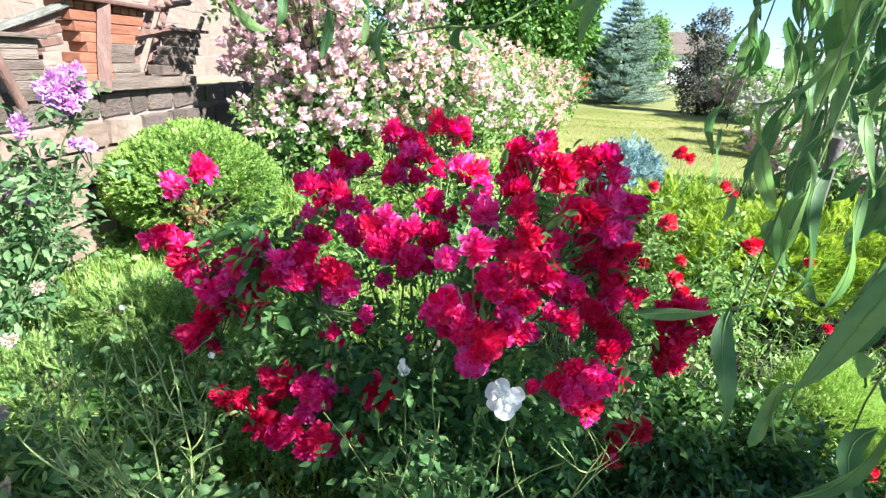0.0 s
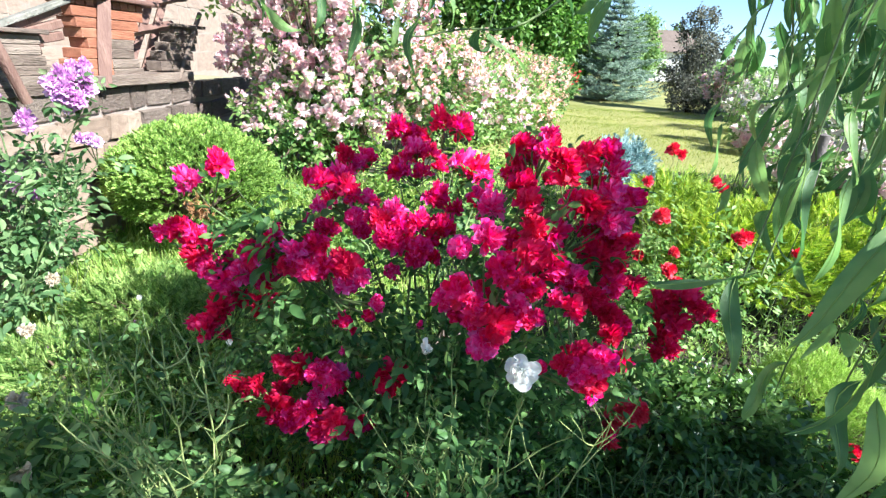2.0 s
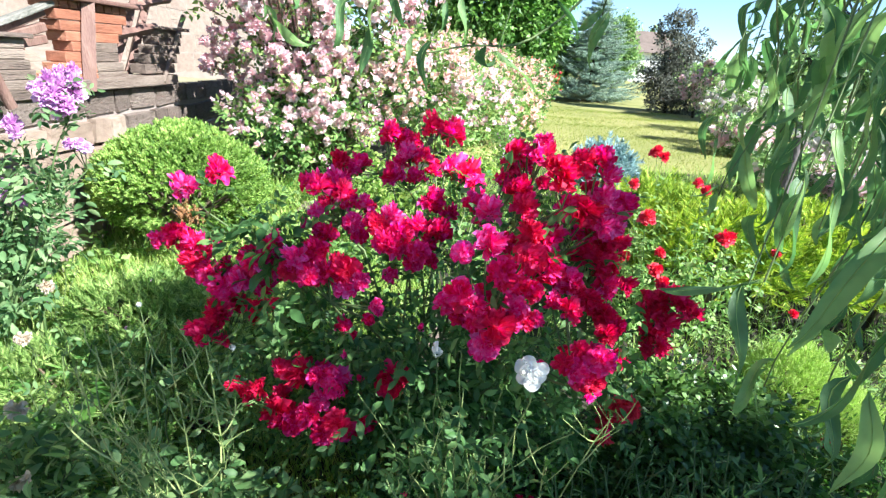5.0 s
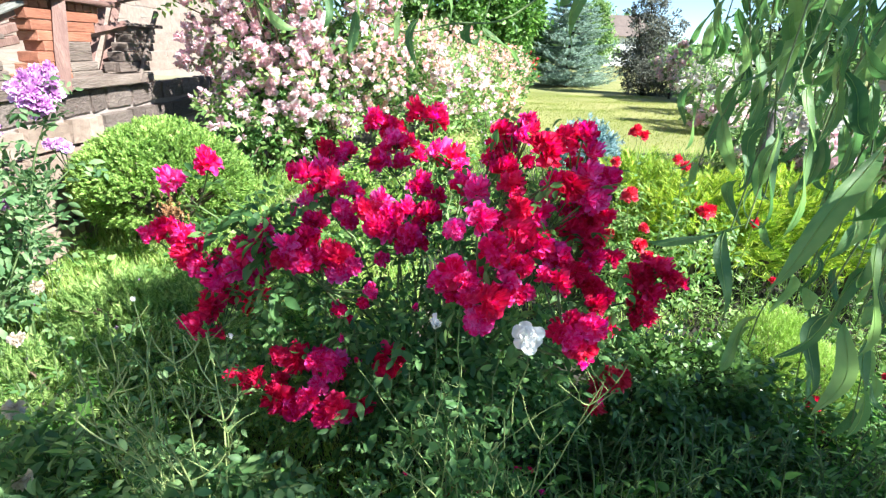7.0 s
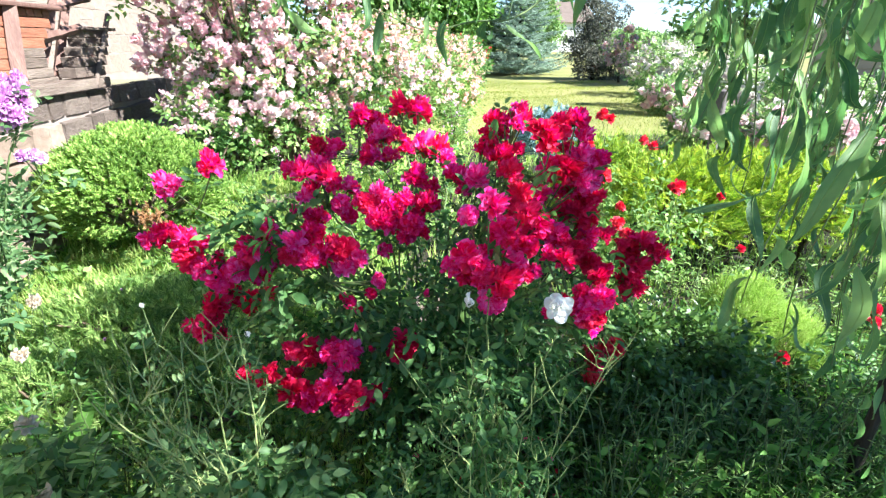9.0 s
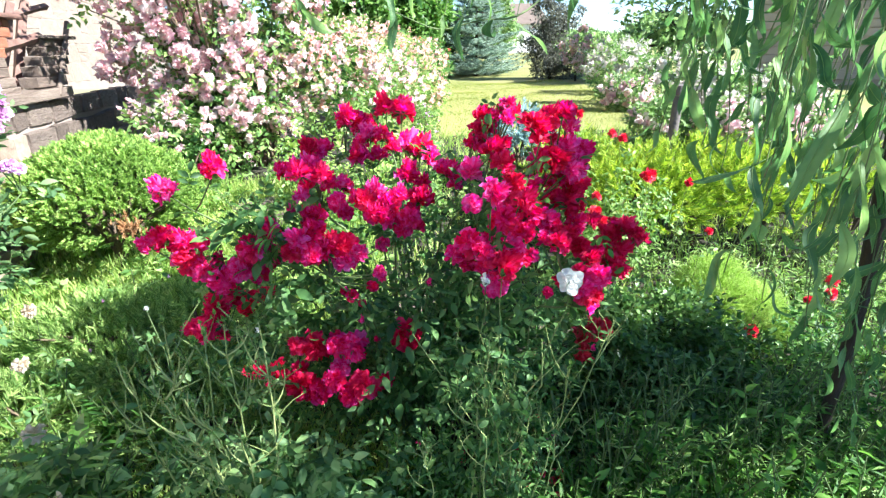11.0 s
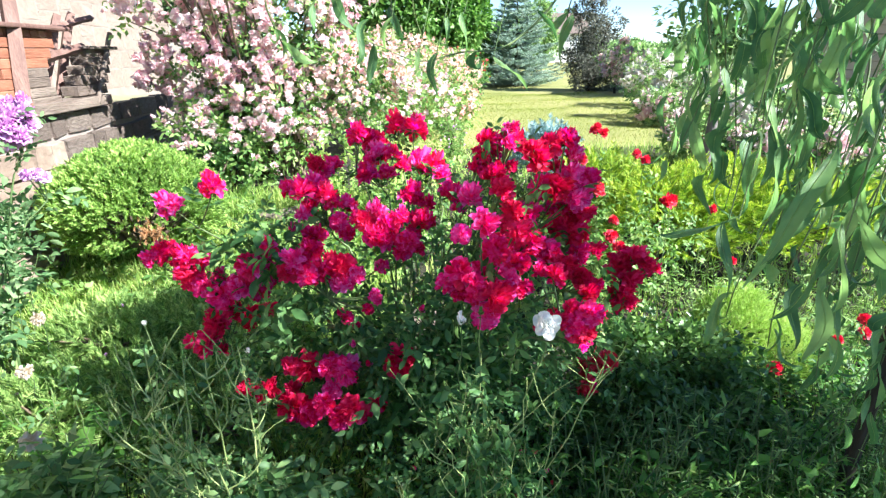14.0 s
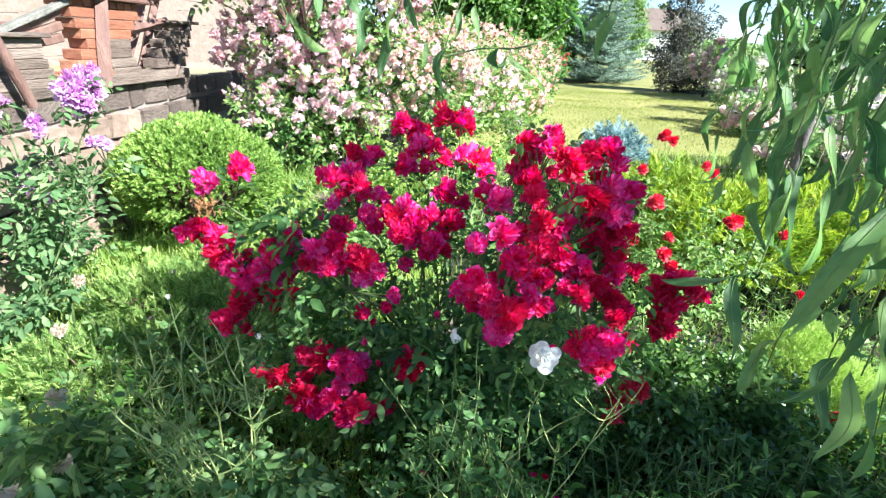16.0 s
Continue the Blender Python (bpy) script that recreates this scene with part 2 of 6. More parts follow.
SIDING = rough_material("beige_siding", [(0.1, (0.34, 0.28, 0.20)), (0.9, (0.44, 0.37, 0.27))], 2, 60, 0.7, 0.15, (1, 1, 1), 0.1)
GREYPOST = rough_material("grey_post", [(0.1, (0.08, 0.07, 0.062)), (0.9, (0.15, 0.13, 0.12))], 8, 60, 0.85, 0.5)
DARKGLASS, _, _, _b = material("window_glass", 0.08)
_b.inputs["Base Color"].default_value = (0.03, 0.035, 0.04, 1)

# ---- mesh tools ----
rng = np.random.default_rng(11)


class Geo:
    """Collects stamped templates and builds one mesh from them."""

    def __init__(self):
        self.v, self.f, self.n = [], [], 0

    def add(self, verts, faces, mat=0):
        verts = np.asarray(verts, float).reshape(-1, 3)
        faces = np.asarray(faces, int)
        self.v.append(verts)
        self.f.append((faces + self.n, mat))
        self.n += len(verts)

    def stamp(self, template, where, turn, size, mat=0):
        """template: verts, faces. where: n x 3. turn: n x 3 x 3. size: n or n x 3."""
        tv, tf = template
        size = np.asarray(size, float)
        if size.ndim == 1:
            size = np.repeat(size[:, None], 3, 1)
        v = np.einsum("nij,nkj->nki", turn, tv[None] * size[:, None, :]) + where[:, None, :]
        k = len(tv)
        f = tf[None] + (np.arange(len(where)) * k)[:, None, None]
        self.add(v.reshape(-1, 3), f.reshape(-1, tf.shape[1]), mat)

    def tube(self, points, radii, sides=6, mat=0):
        points = np.asarray(points, float)
        radii = np.broadcast_to(np.asarray(radii, float), (len(points),))
        t = np.gradient(points, axis=0)
        t /= np.linalg.norm(t, axis=1)[:, None] + 1e-9
        ref = np.where(np.abs(t[:, 2:3]) > 0.9, np.array([[1.0, 0, 0]]), np.array([[0, 0, 1.0]]))
        a = np.cross(t, ref)
        a /= np.linalg.norm(a, axis=1)[:, None] + 1e-9
        b = np.cross(t, a)
        ang = np.linspace(0, 2 * np.pi, sides, endpoint=False)
        ring = points[:, None] + radii[:, None, None] * (np.cos(ang)[None, :, None] * a[:, None] + np.sin(ang)[None, :, None] * b[:, None])
        m = len(points)
        i, j = np.meshgrid(np.arange(m - 1), np.arange(sides), indexing="ij")
        q = np.stack([i * sides + j, i * sides + (j + 1) % sides, (i + 1) * sides + (j + 1) % sides, (i + 1) * sides + j], -1).reshape(-1, 4)
        self.add(ring.reshape(-1, 3), q, mat)

    def mesh(self, name, mats, smooth=True):
        me = bpy.data.meshes.new(name)
        v = np.concatenate(self.v)
        loops = np.concatenate([f.ravel() for f, _ in self.f])
        count = np.concatenate([np.full(len(f), f.shape[1]) for f, _ in self.f])
        index = np.concatenate([np.full(len(f), m) for f, m in self.f])
        me.vertices.add(len(v))
        me.vertices.foreach_set("co", v.astype(np.float32).ravel())
        me.loops.add(len(loops))
        me.loops.foreach_set("vertex_index", loops.astype(np.int32))
        me.polygons.add(len(count))
        me.polygons.foreach_set("loop_start", (np.cumsum(count) - count).astype(np.int32))
        me.polygons.foreach_set("material_index", index.astype(np.int32))
        me.polygons.foreach_set("use_smooth", np.full(len(count), smooth))
        for m in mats:
            me.materials.append(m)
        me.update(calc_edges=True)
        me.validate()
        return me


def unit(v):
    v = np.asarray(v, float)
    return v / (np.linalg.norm(v, axis=-1, keepdims=True) + 1e-9)


def turns(along, normal):
    """Rotations that lay a template's y along one direction and its z near another."""
    y = unit(along)
    x = unit(np.cross(y, normal))
    z = np.cross(x, y)
    return np.stack([x, y, z], -1)


def scatter_dirs(n):
    return unit(rng.normal(size=(n, 3)))


def empty(name, at, label, category, group="", kind=""):
    e = new(name)
    e.empty_display_size = 0.05
    e.location = at
    return tagged(e, label, category, group, kind)


def child(name, mesh, parent, label="", local=None, kind=""):
    """One mesh object under a thing; the mesh is in world metres unless a local pose is given."""
    o = new(name, mesh)
    o.parent = parent
    if local is None:
        at = Vector((0, 0, 0))
        p = parent
        while p is not None:
            at += p.location
            p = p.parent
        o.location = -at
    else:
        o.matrix_basis = local
    return tagged(o, label, "", "", kind)


def thing(name, mesh, label, category, group="", kind=""):
    return tagged(new(name, mesh), label, category, group, kind)


def block(size, bevel=0.006, jitter=0.0, seed=0, cuts=0, across=1.0):
    """A bevelled, slightly uneven block centred on the origin."""
    r = random.Random(seed)
    bm = bmesh.new()
    bmesh.ops.create_cube(bm, size=1)
    for v in bm.verts:
        v.co = Vector((v.co.x * size[0], v.co.y * size[1], v.co.z * size[2]))
    if cuts:
        bmesh.ops.subdivide_edges(bm, edges=bm.edges[:], cuts=cuts, use_grid_fill=True)
    if bevel:
        outer = [e for e in bm.edges if len(e.link_faces) == 2 and e.calc_face_angle(0) > 0.5]
        bmesh.ops.bevel(bm, geom=outer, offset=bevel, segments=1, affect="EDGES")
    for v in bm.verts:
        v.co += Vector((r.uniform(-1, 1) * across, r.uniform(-1, 1), r.uniform(-1, 1))) * jitter
    return bm


def from_bm(bm, name, *mats):
    me = bpy.data.meshes.new(name)
    bm.to_mesh(me)
    bm.free()
    for m in mats:
        me.materials.append(m)
    return me


# ---- leaf and flower shapes ----
LEAF = (np.array([(0, 0, 0), (-.16, .2, .06), (.16, .2, .06), (-.24, .46, .08), (.24, .46, .08), (-.16, .76, .03), (.16, .76, .03), (0, 1, -.14), (0, .2, 0), (0, .46, 0.0), (0, .76, -.05)], float),
        np.array([(0, 2, 8), (0, 8, 1), (8, 2, 4), (8, 4, 9), (1, 8, 9), (1, 9, 3), (9, 4, 6), (9, 6, 10), (3, 9, 10), (3, 10, 5), (10, 6, 7), (5, 10, 7)]))
LEAFLET = (np.array([(0, 0, 0), (-.27, .42, .06), (.27, .42, .06), (0, 1, -.06), (0, .45, 0)], float),
           np.array([(0, 2, 4), (0, 4, 1), (4, 2, 3), (1, 4, 3)]))
NARROW = (np.array([(0, 0, 0), (-.075, .3, .02), (.075, .3, .02), (-.07, .65, 0), (.07, .65, 0), (0, 1, -.12), (0, .3, 0), (0, .65, -.02)], float),
          np.array([(0, 2, 6), (0, 6, 1), (6, 2, 4), (6, 4, 7), (1, 6, 7), (1, 7, 3), (7, 4, 5), (3, 7, 5)]))
POINTED = (np.array([(0, 0, 0), (-.2, .16, .05), (.2, .16, .05), (-.24, .4, .07), (.24, .4, .07), (-.12, .74, .03), (.12, .74, .03), (0, 1, -.16), (0, .16, 0), (0, .4, 0.0), (0, .74, -.05)], float), LEAF[1])
BLADE = (np.array([(-.02, 0, 0), (.02, 0, 0), (-.018, .4, .06), (.018, .4, .06), (-.01, .75, .2), (.01, .75, .2), (0, 1, .38)], float),
         np.array([(0, 1, 3), (0, 3, 2), (2, 3, 5), (2, 5, 4), (4, 5, 6)]))


def sprig(n, length, spread, width, seed, flat=False):
    """A twig tip set with needles, along y, one metre long before scaling."""
    r = np.random.default_rng(seed)
    v, f = [], []
    for i in range(n):
        s = (i + 0.5) / n
        a = r.uniform(0, 2 * np.pi) if not flat else (np.pi * (i % 2) + r.normal() * 0.35)
        d = unit(np.array([np.cos(a) * spread, 1.0 - 0.3 * spread, np.sin(a) * spread * (0.45 if flat else 1)]))
        p = np.array([0, s * (1 - length * 0.8), 0])
        side = unit(np.cross(d, r.normal(size=3))) * width
        L = length * r.uniform(0.75, 1.1) * (1.15 - 0.5 * s)
        k = len(v)
        v += [p - side, p + side, p + d * L * 0.6 + side * 0.8, p + d * L]
        f += [(k, k + 1, k + 2), (k, k + 2, k + 3)]
    return np.array(v), np.array(f)


def bloom_shape(seed, rings=((0.0, 1.0, 11, -0.06), (0.06, 0.92, 10, 0.06), (0.13, 0.78, 10, 0.16), (0.17, 0.61, 9, 0.24), (0.2, 0.44, 7, 0.30), (0.14, 0.27, 6, 0.34)), nu=5, nv=5, ruffle=0.18, span=(1.15, 1.6)):
    """A cupped bloom of ringed, rounded, wavy petals, facing z, about one metre in radius."""
    r = np.random.default_rng(seed)
    v, f = [], []
    for lift, reach, count, rise in rings:
        start = r.uniform(0, 6.28)
        for i in range(count):
            a0 = start + 2 * np.pi * i / count + r.normal() * 0.2
            half = np.pi / count * r.uniform(*span)
            wob, tip, out = r.uniform(0, 6.28), r.uniform(0.84, 1.04), r.uniform(-0.24, 0.2)
            k = len(v)
            for q in range(nv):
                s = q / (nv - 1)
                wide = half * (0.3 + 0.7 * np.sin(min(1.0, s * 1.25) * np.pi / 2)) if count > 3 else half
                for p in range(nu):
                    u = 2 * p / (nu - 1) - 1
                    edge = 1 - 0.30 * u ** 4 * s * s
                    rad = reach * tip * (s ** 0.8) * edge + 0.03
                    z = -0.25 + rise + lift + (0.34 + out) * s ** 1.5 * (1.2 - reach) * 1.9 - (0.22 - out) * max(0.0, s - 0.55) * reach * 1.8 + 0.2 * s * s * reach
                    z += ruffle * s * s * np.sin(3.4 * u + wob) + 0.20 * u * u * s * (1.2 - 0.9 * s) + r.normal() * 0.014 * s
                    a = a0 + u * wide
                    v.append((rad * np.cos(a), rad * np.sin(a), z))
            for q in range(nv - 1):
                for p in range(nu - 1):
                    b = k + q * nu + p
                    f.append((b, b + 1, b + nu + 1, b + nu))
    return np.array(v, float), np.array(f)


SMALL_BLOOM = bloom_shape(5, ((0.0, 1.0, 5, 0.0), (0.2, 0.66, 5, 0.25), (0.15, 0.33, 3, 0.4)), 3, 3)
TINY_BLOOM = bloom_shape(6, ((0.0, 1.0, 5, 0.0), (0.25, 0.55, 4, 0.3)), 3, 2)


def bloom_meshes(name, mat, n, seed, **kw):
    out = []
    for i in range(n):
        g = Geo()
        g.add(*bloom_shape(seed + i, **kw))
        # green sepals below
        a = np.linspace(0, 2 * np.pi, 5, endpoint=False)
        d = np.stack([np.cos(a), np.sin(a), np.full(5, -0.35)], 1)
        g.stamp(NARROW, np.tile([[0, 0, -0.24]], (5, 1)), turns(d, np.tile([[0, 0, 1.0]], (5, 1))), np.full((5, 3), (1.6, 0.75, 0.75)), 1)
        out.append(g.mesh(name, [mat, ROSE_LEAF]))
    return out


def facing(at, d, r, spin=None):
    """The pose of a bloom that faces d."""
    m = Vector(d).to_track_quat("Z", "Y").to_matrix().to_4x4()
    return Matrix.Translation(at) @ m @ Matrix.Rotation(random.uniform(0, 6.28) if spin is None else spin, 4, "Z") @ Matrix.Diagonal((r, r, r * random.uniform(0.85, 1.1), 1))


def bezier(a, b, c, n=9):
    s = np.linspace(0, 1, n)[:, None]
    a, b, c = (np.asarray(p, float) for p in (a, b, c))
    return (1 - s) ** 2 * a + 2 * s * (1 - s) * b + s * s * c


def compound_leaves(geo, at, along, size, mat=0, leaflets=5, tiny=False, droop=0.25):
    """Rose leaves of five or seven leaflets on one stalk each."""
    at, along = np.asarray(at, float), unit(along)
    n = len(at)
    if not n:
        return
    up = unit(np.array([[0, 0, 1.0]]) + rng.normal(size=(n, 3)) * 0.75)
    side = unit(np.cross(along, up))
    nrm = np.cross(side, along)
    size = np.broadcast_to(np.asarray(size, float), (n,))
    pairs = leaflets // 2
    for k in range(pairs + 1):
        s = (0.35 + 0.65 * k / pairs) * 2.0
        base = at + along * (s * size)[:, None] - np.array([[0, 0, 1.0]]) * (droop * 0.3 * s * s * size)[:, None]
        for sg in ((-1, 1) if k < pairs else (0,)):
            d = along * (0.55 if sg else 1.0) + side * sg * 0.9 + rng.normal(size=(n, 3)) * 0.18 - np.array([[0, 0, droop]])
            m = nrm + rng.normal(size=(n, 3)) * 0.45
            geo.stamp(LEAFLET if tiny else LEAF, base, turns(d, m), size * rng.uniform(0.8, 1.15, n), mat)


def hill(x, y):
    """Height of the ground: a bed that climbs to a level lawn."""
    ys = (-60, -3, 0.7, 1.5, 2.6, 3.4, 5.0, 14.0, 30.0, 80.0, 600.0)
    zs = (-0.3, 0.0, 0.0, 0.15, 0.42, 0.60, 0.74, 0.74, 0.85, 1.0, 1.2)
    x, y = np.asarray(x, float), np.asarray(y, float)
    z = sum(np.interp(y + d, ys, zs) for d in (-0.3, -0.15, 0, 0.15, 0.3)) / 5
    return z + 0.012 * np.sin(3.1 * x + 1.3 * y) + 0.01 * np.sin(5.3 * y - 2.2 * x)


# ---- ground ----


def build_ground():
    xs = np.unique(np.concatenate([np.linspace(-400, -8, 12), np.arange(-8, -1.9, 0.4), [-1.97, -1.95], np.arange(-1.85, 4, 0.12), np.arange(4, 12, 0.5), np.linspace(12, 400, 12)]))
    ys = np.unique(np.concatenate([np.linspace(-400, -3, 8), np.arange(-3, 8, 0.12), np.arange(8, 20, 0.5), np.linspace(20, 600, 14)]))
    X, Y = np.meshgrid(xs, ys, indexing="ij")
    Z = hill(X, Y)
    up = np.clip((-1.955 - X) / 0.01, 0, 1) * np.clip((7.5 - Y) / 2.0, 0, 1) * np.clip((Y + 4) / 2, 0, 1)
    Z = Z + (1.13 - Z) * up
    a, b = len(xs), len(ys)
    i, j = np.meshgrid(np.arange(a - 1), np.arange(b - 1), indexing="ij")
    q = np.stack([i * b + j, (i + 1) * b + j, (i + 1) * b + j + 1, i * b + j + 1], -1).reshape(-1, 4)
    cx, cy = (X[:-1, :-1] + X[1:, 1:]).ravel() / 2, (Y[:-1, :-1] + Y[1:, 1:]).ravel() / 2
    lawn = (cy > 4.4) & (cx > 0.1 + 0.1 * (cy - 4.4))
    dry = (cx < -1.95) & (cy < 9)
    g = Geo()
    v = np.stack([X, Y, Z], -1).reshape(-1, 3)
    g.add(v, q[~(lawn | dry)], 0)
    g.f.append((q[lawn], 1))
    g.f.append((q[dry], 2))
    thing("ground", g.mesh("ground", [SOIL, TURF, DRY]), "dark garden soil rising to a mown sunlit lawn", "ground", kind="structure")


build_ground()

# ---- stone retaining wall and the house wall behind it ----
STONES = [from_bm(block((0.06, 1, 1), 0.02, 0.03, s, 1, 0.2), "stone", GREYSTONE) for s in range(6)]
PALE_STONES = [from_bm(block((0.06, 1, 1), 0.02, 0.03, s + 20, 1, 0.2), "stone", SANDSTONE) for s in range(6)]

HOUSE_STONES = [from_bm(block((0.06, 1, 1), 0.02, 0.03, s + 40, 1, 0.2), "stone", HOUSE_STONE) for s in range(6)]


def place(mesh, name, parent, at, size, rz=0.0):
    o = new(name, mesh)
    o.parent = parent
    o.matrix_basis = Matrix.LocRotScale(Vector(at), Euler((0, 0, rz)), Vector(size))
    return o


def stone_wall():
    wall = tagged(new("wall_west", from_bm(block((0.22, 7.6, 1.2), 0.01), "wall_core", MORTAR)), "low retaining wall of rough grey and tan stone in mortar", "wall", kind="structure")
    wall.location = (-1.95, 3.1, 0.56)
    r = random.Random(4)
    for z, h, proud, pool in ((1.125, 0.14, 0.0, STONES), (0.985, 0.14, 0.03, PALE_STONES), (0.815, 0.17, 0.04, PALE_STONES), (0.645, 0.17, 0.04, PALE_STONES), (0.475, 0.17, 0.045, PALE_STONES)):
        y = -0.1 + r.uniform(0, 0.15)
        while y < 4.8:
            w = r.uniform(0.14, 0.40)
            w = min(w, 4.9 - y)
            use = pool if y < 2.9 or pool is STONES else (STONES if r.random() < 0.6 else PALE_STONES)
            o = place(r.choice(use), "stone", wall, (0.098 + proud * 0.6, y + w / 2 - 3.1, z + h / 2 - 0.56 - 0.06), (1 + proud * 6, w - 0.018, h * r.uniform(0.86, 0.98) - 0.010))
            o.rotation_euler.x = r.uniform(-0.05, 0.05)
            y += w
    return wall


def house_wall():
    wall = tagged(new("wall_house", from_bm(block((0.3, 14, 5), 0.01), "wall_core", HOUSE_MORTAR)), "sunlit sandstone-clad wall of a house", "wall", kind="structure")
    wall.location = (-3.9, 6.0, 3.3)
    r = random.Random(9)
    z = 1.05
    while z < 2.6:
        h = r.uniform(0.20, 0.34)
        y = 2.5 - r.uniform(0, 0.3)
        while y < 10.5:
            w = r.uniform(0.22, 0.55)
            if r.random() < 0.35:
                cut = h * r.uniform(0.4, 0.6)
                pieces = ((z, cut), (z + cut, h - cut))
            else:
                pieces = ((z, h),)
            for z0, h0 in pieces:
                o = place(r.choice(HOUSE_STONES), "stone", wall, (0.127, y + w / 2 - 6.0, z0 + h0 / 2 - 3.3), (0.85, w - 0.014, h0 - 0.014))
                o.rotation_euler.x = r.uniform(-0.05, 0.05)
            y += w
        z += h


# ---- timber screen on the wall ----


def plank(w, h, d, seed, mat):
    return from_bm(block((d, w, h), 0.004, 0.0015, seed, 1), "plank", mat)


def timber_screen():
    s = empty("timber_screen", (-1.85, 2.8, 1.18), "stepped screen of stacked red-brown and weathered timber planks", "garden screen")

    def row(y0, y1, z, h, mat, x=-1.85, d=0.10, name="plank", label=""):
        o = child(name, plank(y1 - y0, h, d, int(z * 1000 + y0 * 77), mat), s, label, Matrix.Translation((x + 1.85, (y0 + y1) / 2 - 2.8, z - 1.18)))
        return o

    mids = (1.267, 1.316, 1.366, 1.4145, 1.460, 1.5075, 1.558)
    lefts, rights = (2.47, 2.52, 2.555, 2.613, 2.582, 2.551, 2.53), (3.05, 3.016, 2.979, 2.978, 3.0, 3.043, 3.092)
    for i in range(7):
        row(lefts[i], rights[i] if i > 3 else 2.78, mids[i], 0.0475, CEDAR)
        if i <= 3:
            row(2.785, rights[i], mids[i], 0.0475, OLDWOOD)
    for i in range(9):
        row(2.50 + i * 0.068, 2.56 + i * 0.068, 1.603, 0.036, CEDAR, name="block")
    row(2.45, 3.20, 1.634, 0.022, BROWNWOOD, -1.83, 0.16, "cap")
    left_b, right_b = (3.237, 3.292, 3.35, 3.413, 3.42), (3.59, 3.632, 3.674, 3.70, 3.723)
    for i in range(5):
        row(left_b[i], right_b[i], (1.298, 1.357, 1.412, 1.463, 1.510)[i], (0.056, 0.055, 0.049, 0.047, 0.042)[i], OLDWOOD)
    row(3.40, 3.78, 1.541, 0.018, OLDWOOD, -1.84, 0.14, "cap")
    row(2.60, 3.56, 1.234, 0.058, OLDWOOD, -1.84, 0.14, "sill")
    c_right = (2.40, 2.38, 2.347, 2.322, 2.30, 2.307)
    for i in range(6):
        row(1.70, c_right[i], 1.207 + i * 0.0425, 0.0415, OLDWOOD)
    row(1.68, 2.33, 1.453, 0.02, OLDWOOD, -1.84, 0.14, "cap")
    for i in range(6):
        row(2.45, 2.90 - 0.022 * i, 1.48 - i * 0.042, 0.041, BROWNWOOD, -2.25, 0.06)

    def beam(name, a, b, r, mat, sides=8):
        g = Geo()
        a, b = np.array(a), np.array(b)
        n = 7
        pts = a + (b - a) * np.linspace(0, 1, n)[:, None] + rng.normal(size=(n, 3)) * r * 0.06
        g.tube(pts, r * (1 + 0.06 * rng.normal(size=n)), sides)
        g.add([a, b], [(0, 1, 1)])
        child(name, g.mesh(name, [mat], sides > 4), s)

    beam("post", (-1.79, 2.668, 1.20), (-1.79, 2.89, 2.35), 0.043, BROWNWOOD, 4)
    beam("rail", (-1.83, 2.93, 1.466), (-1.83, 3.46, 1.546), 0.024, BROWNWOOD, 4)
    beam("rail", (-1.93, 3.10, 1.60), (-1.93, 3.85, 1.73), 0.020, BROWNWOOD, 4)
    beam("brace", (-1.95, 3.48, 1.72), (-1.95, 3.10, 1.20), 0.028, BROWNWOOD, 4)
    beam("brace", (-1.95, 3.64, 1.74), (-1.95, 3.26, 1.20), 0.028, BROWNWOOD, 4)
    beam("brace", (-1.78, 3.73, 1.63), (-1.78, 3.38, 1.22), 0.015, OLDWOOD, 7)
    beam("brace", (-1.74, 1.94, 1.54), (-1.74, 2.10, 1.175), 0.022, BROWNWOOD, 7)
    f = Vector((0, math.cos(radians(17.5)), math.sin(radians(17.5))))
    d = Vector((-1, 0, -0.16)).normalized()
    n = f.cross(d).normalized()
    d = n.cross(f)
    turn = Matrix((d, f, n)).transposed().to_4x4()
    at = Vector((0.06, -0.50, 0.352))
    child("roof", from_bm(block((0.05, 0.46, 0.022), 0.004, 0.002, 5, 1), "roof", ROOFING), s, "mossy grey roof board", Matrix.Translation(at + d * 0.025) @ turn)
    for i in range(3):
        child("gable_board", from_bm(block((0.03, 0.40 - 0.11 * i, 0.038), 0.004, 0.001, 6 + i, 1), "gable_board", BROWNWOOD), s, "", Matrix.Translation(at + Vector((-0.05, 0.01 + 0.045 * i, -0.034 - 0.034 * i))) @ Matrix.Rotation(radians(17.5 - 5 * i), 4, "X"))


stone_wall()
house_wall()
timber_screen()

# ---- shrubs ----


def ellipsoid_points(n, c, r, low=-0.75, shell=0.12):
    d = scatter_dirs(int(n * 1.6))
    d = d[d[:, 2] > low][:n]
    k = 1 - np.abs(rng.normal(size=(len(d), 1))) * shell
    return np.asarray(c) + d * np.asarray(r) * k, d


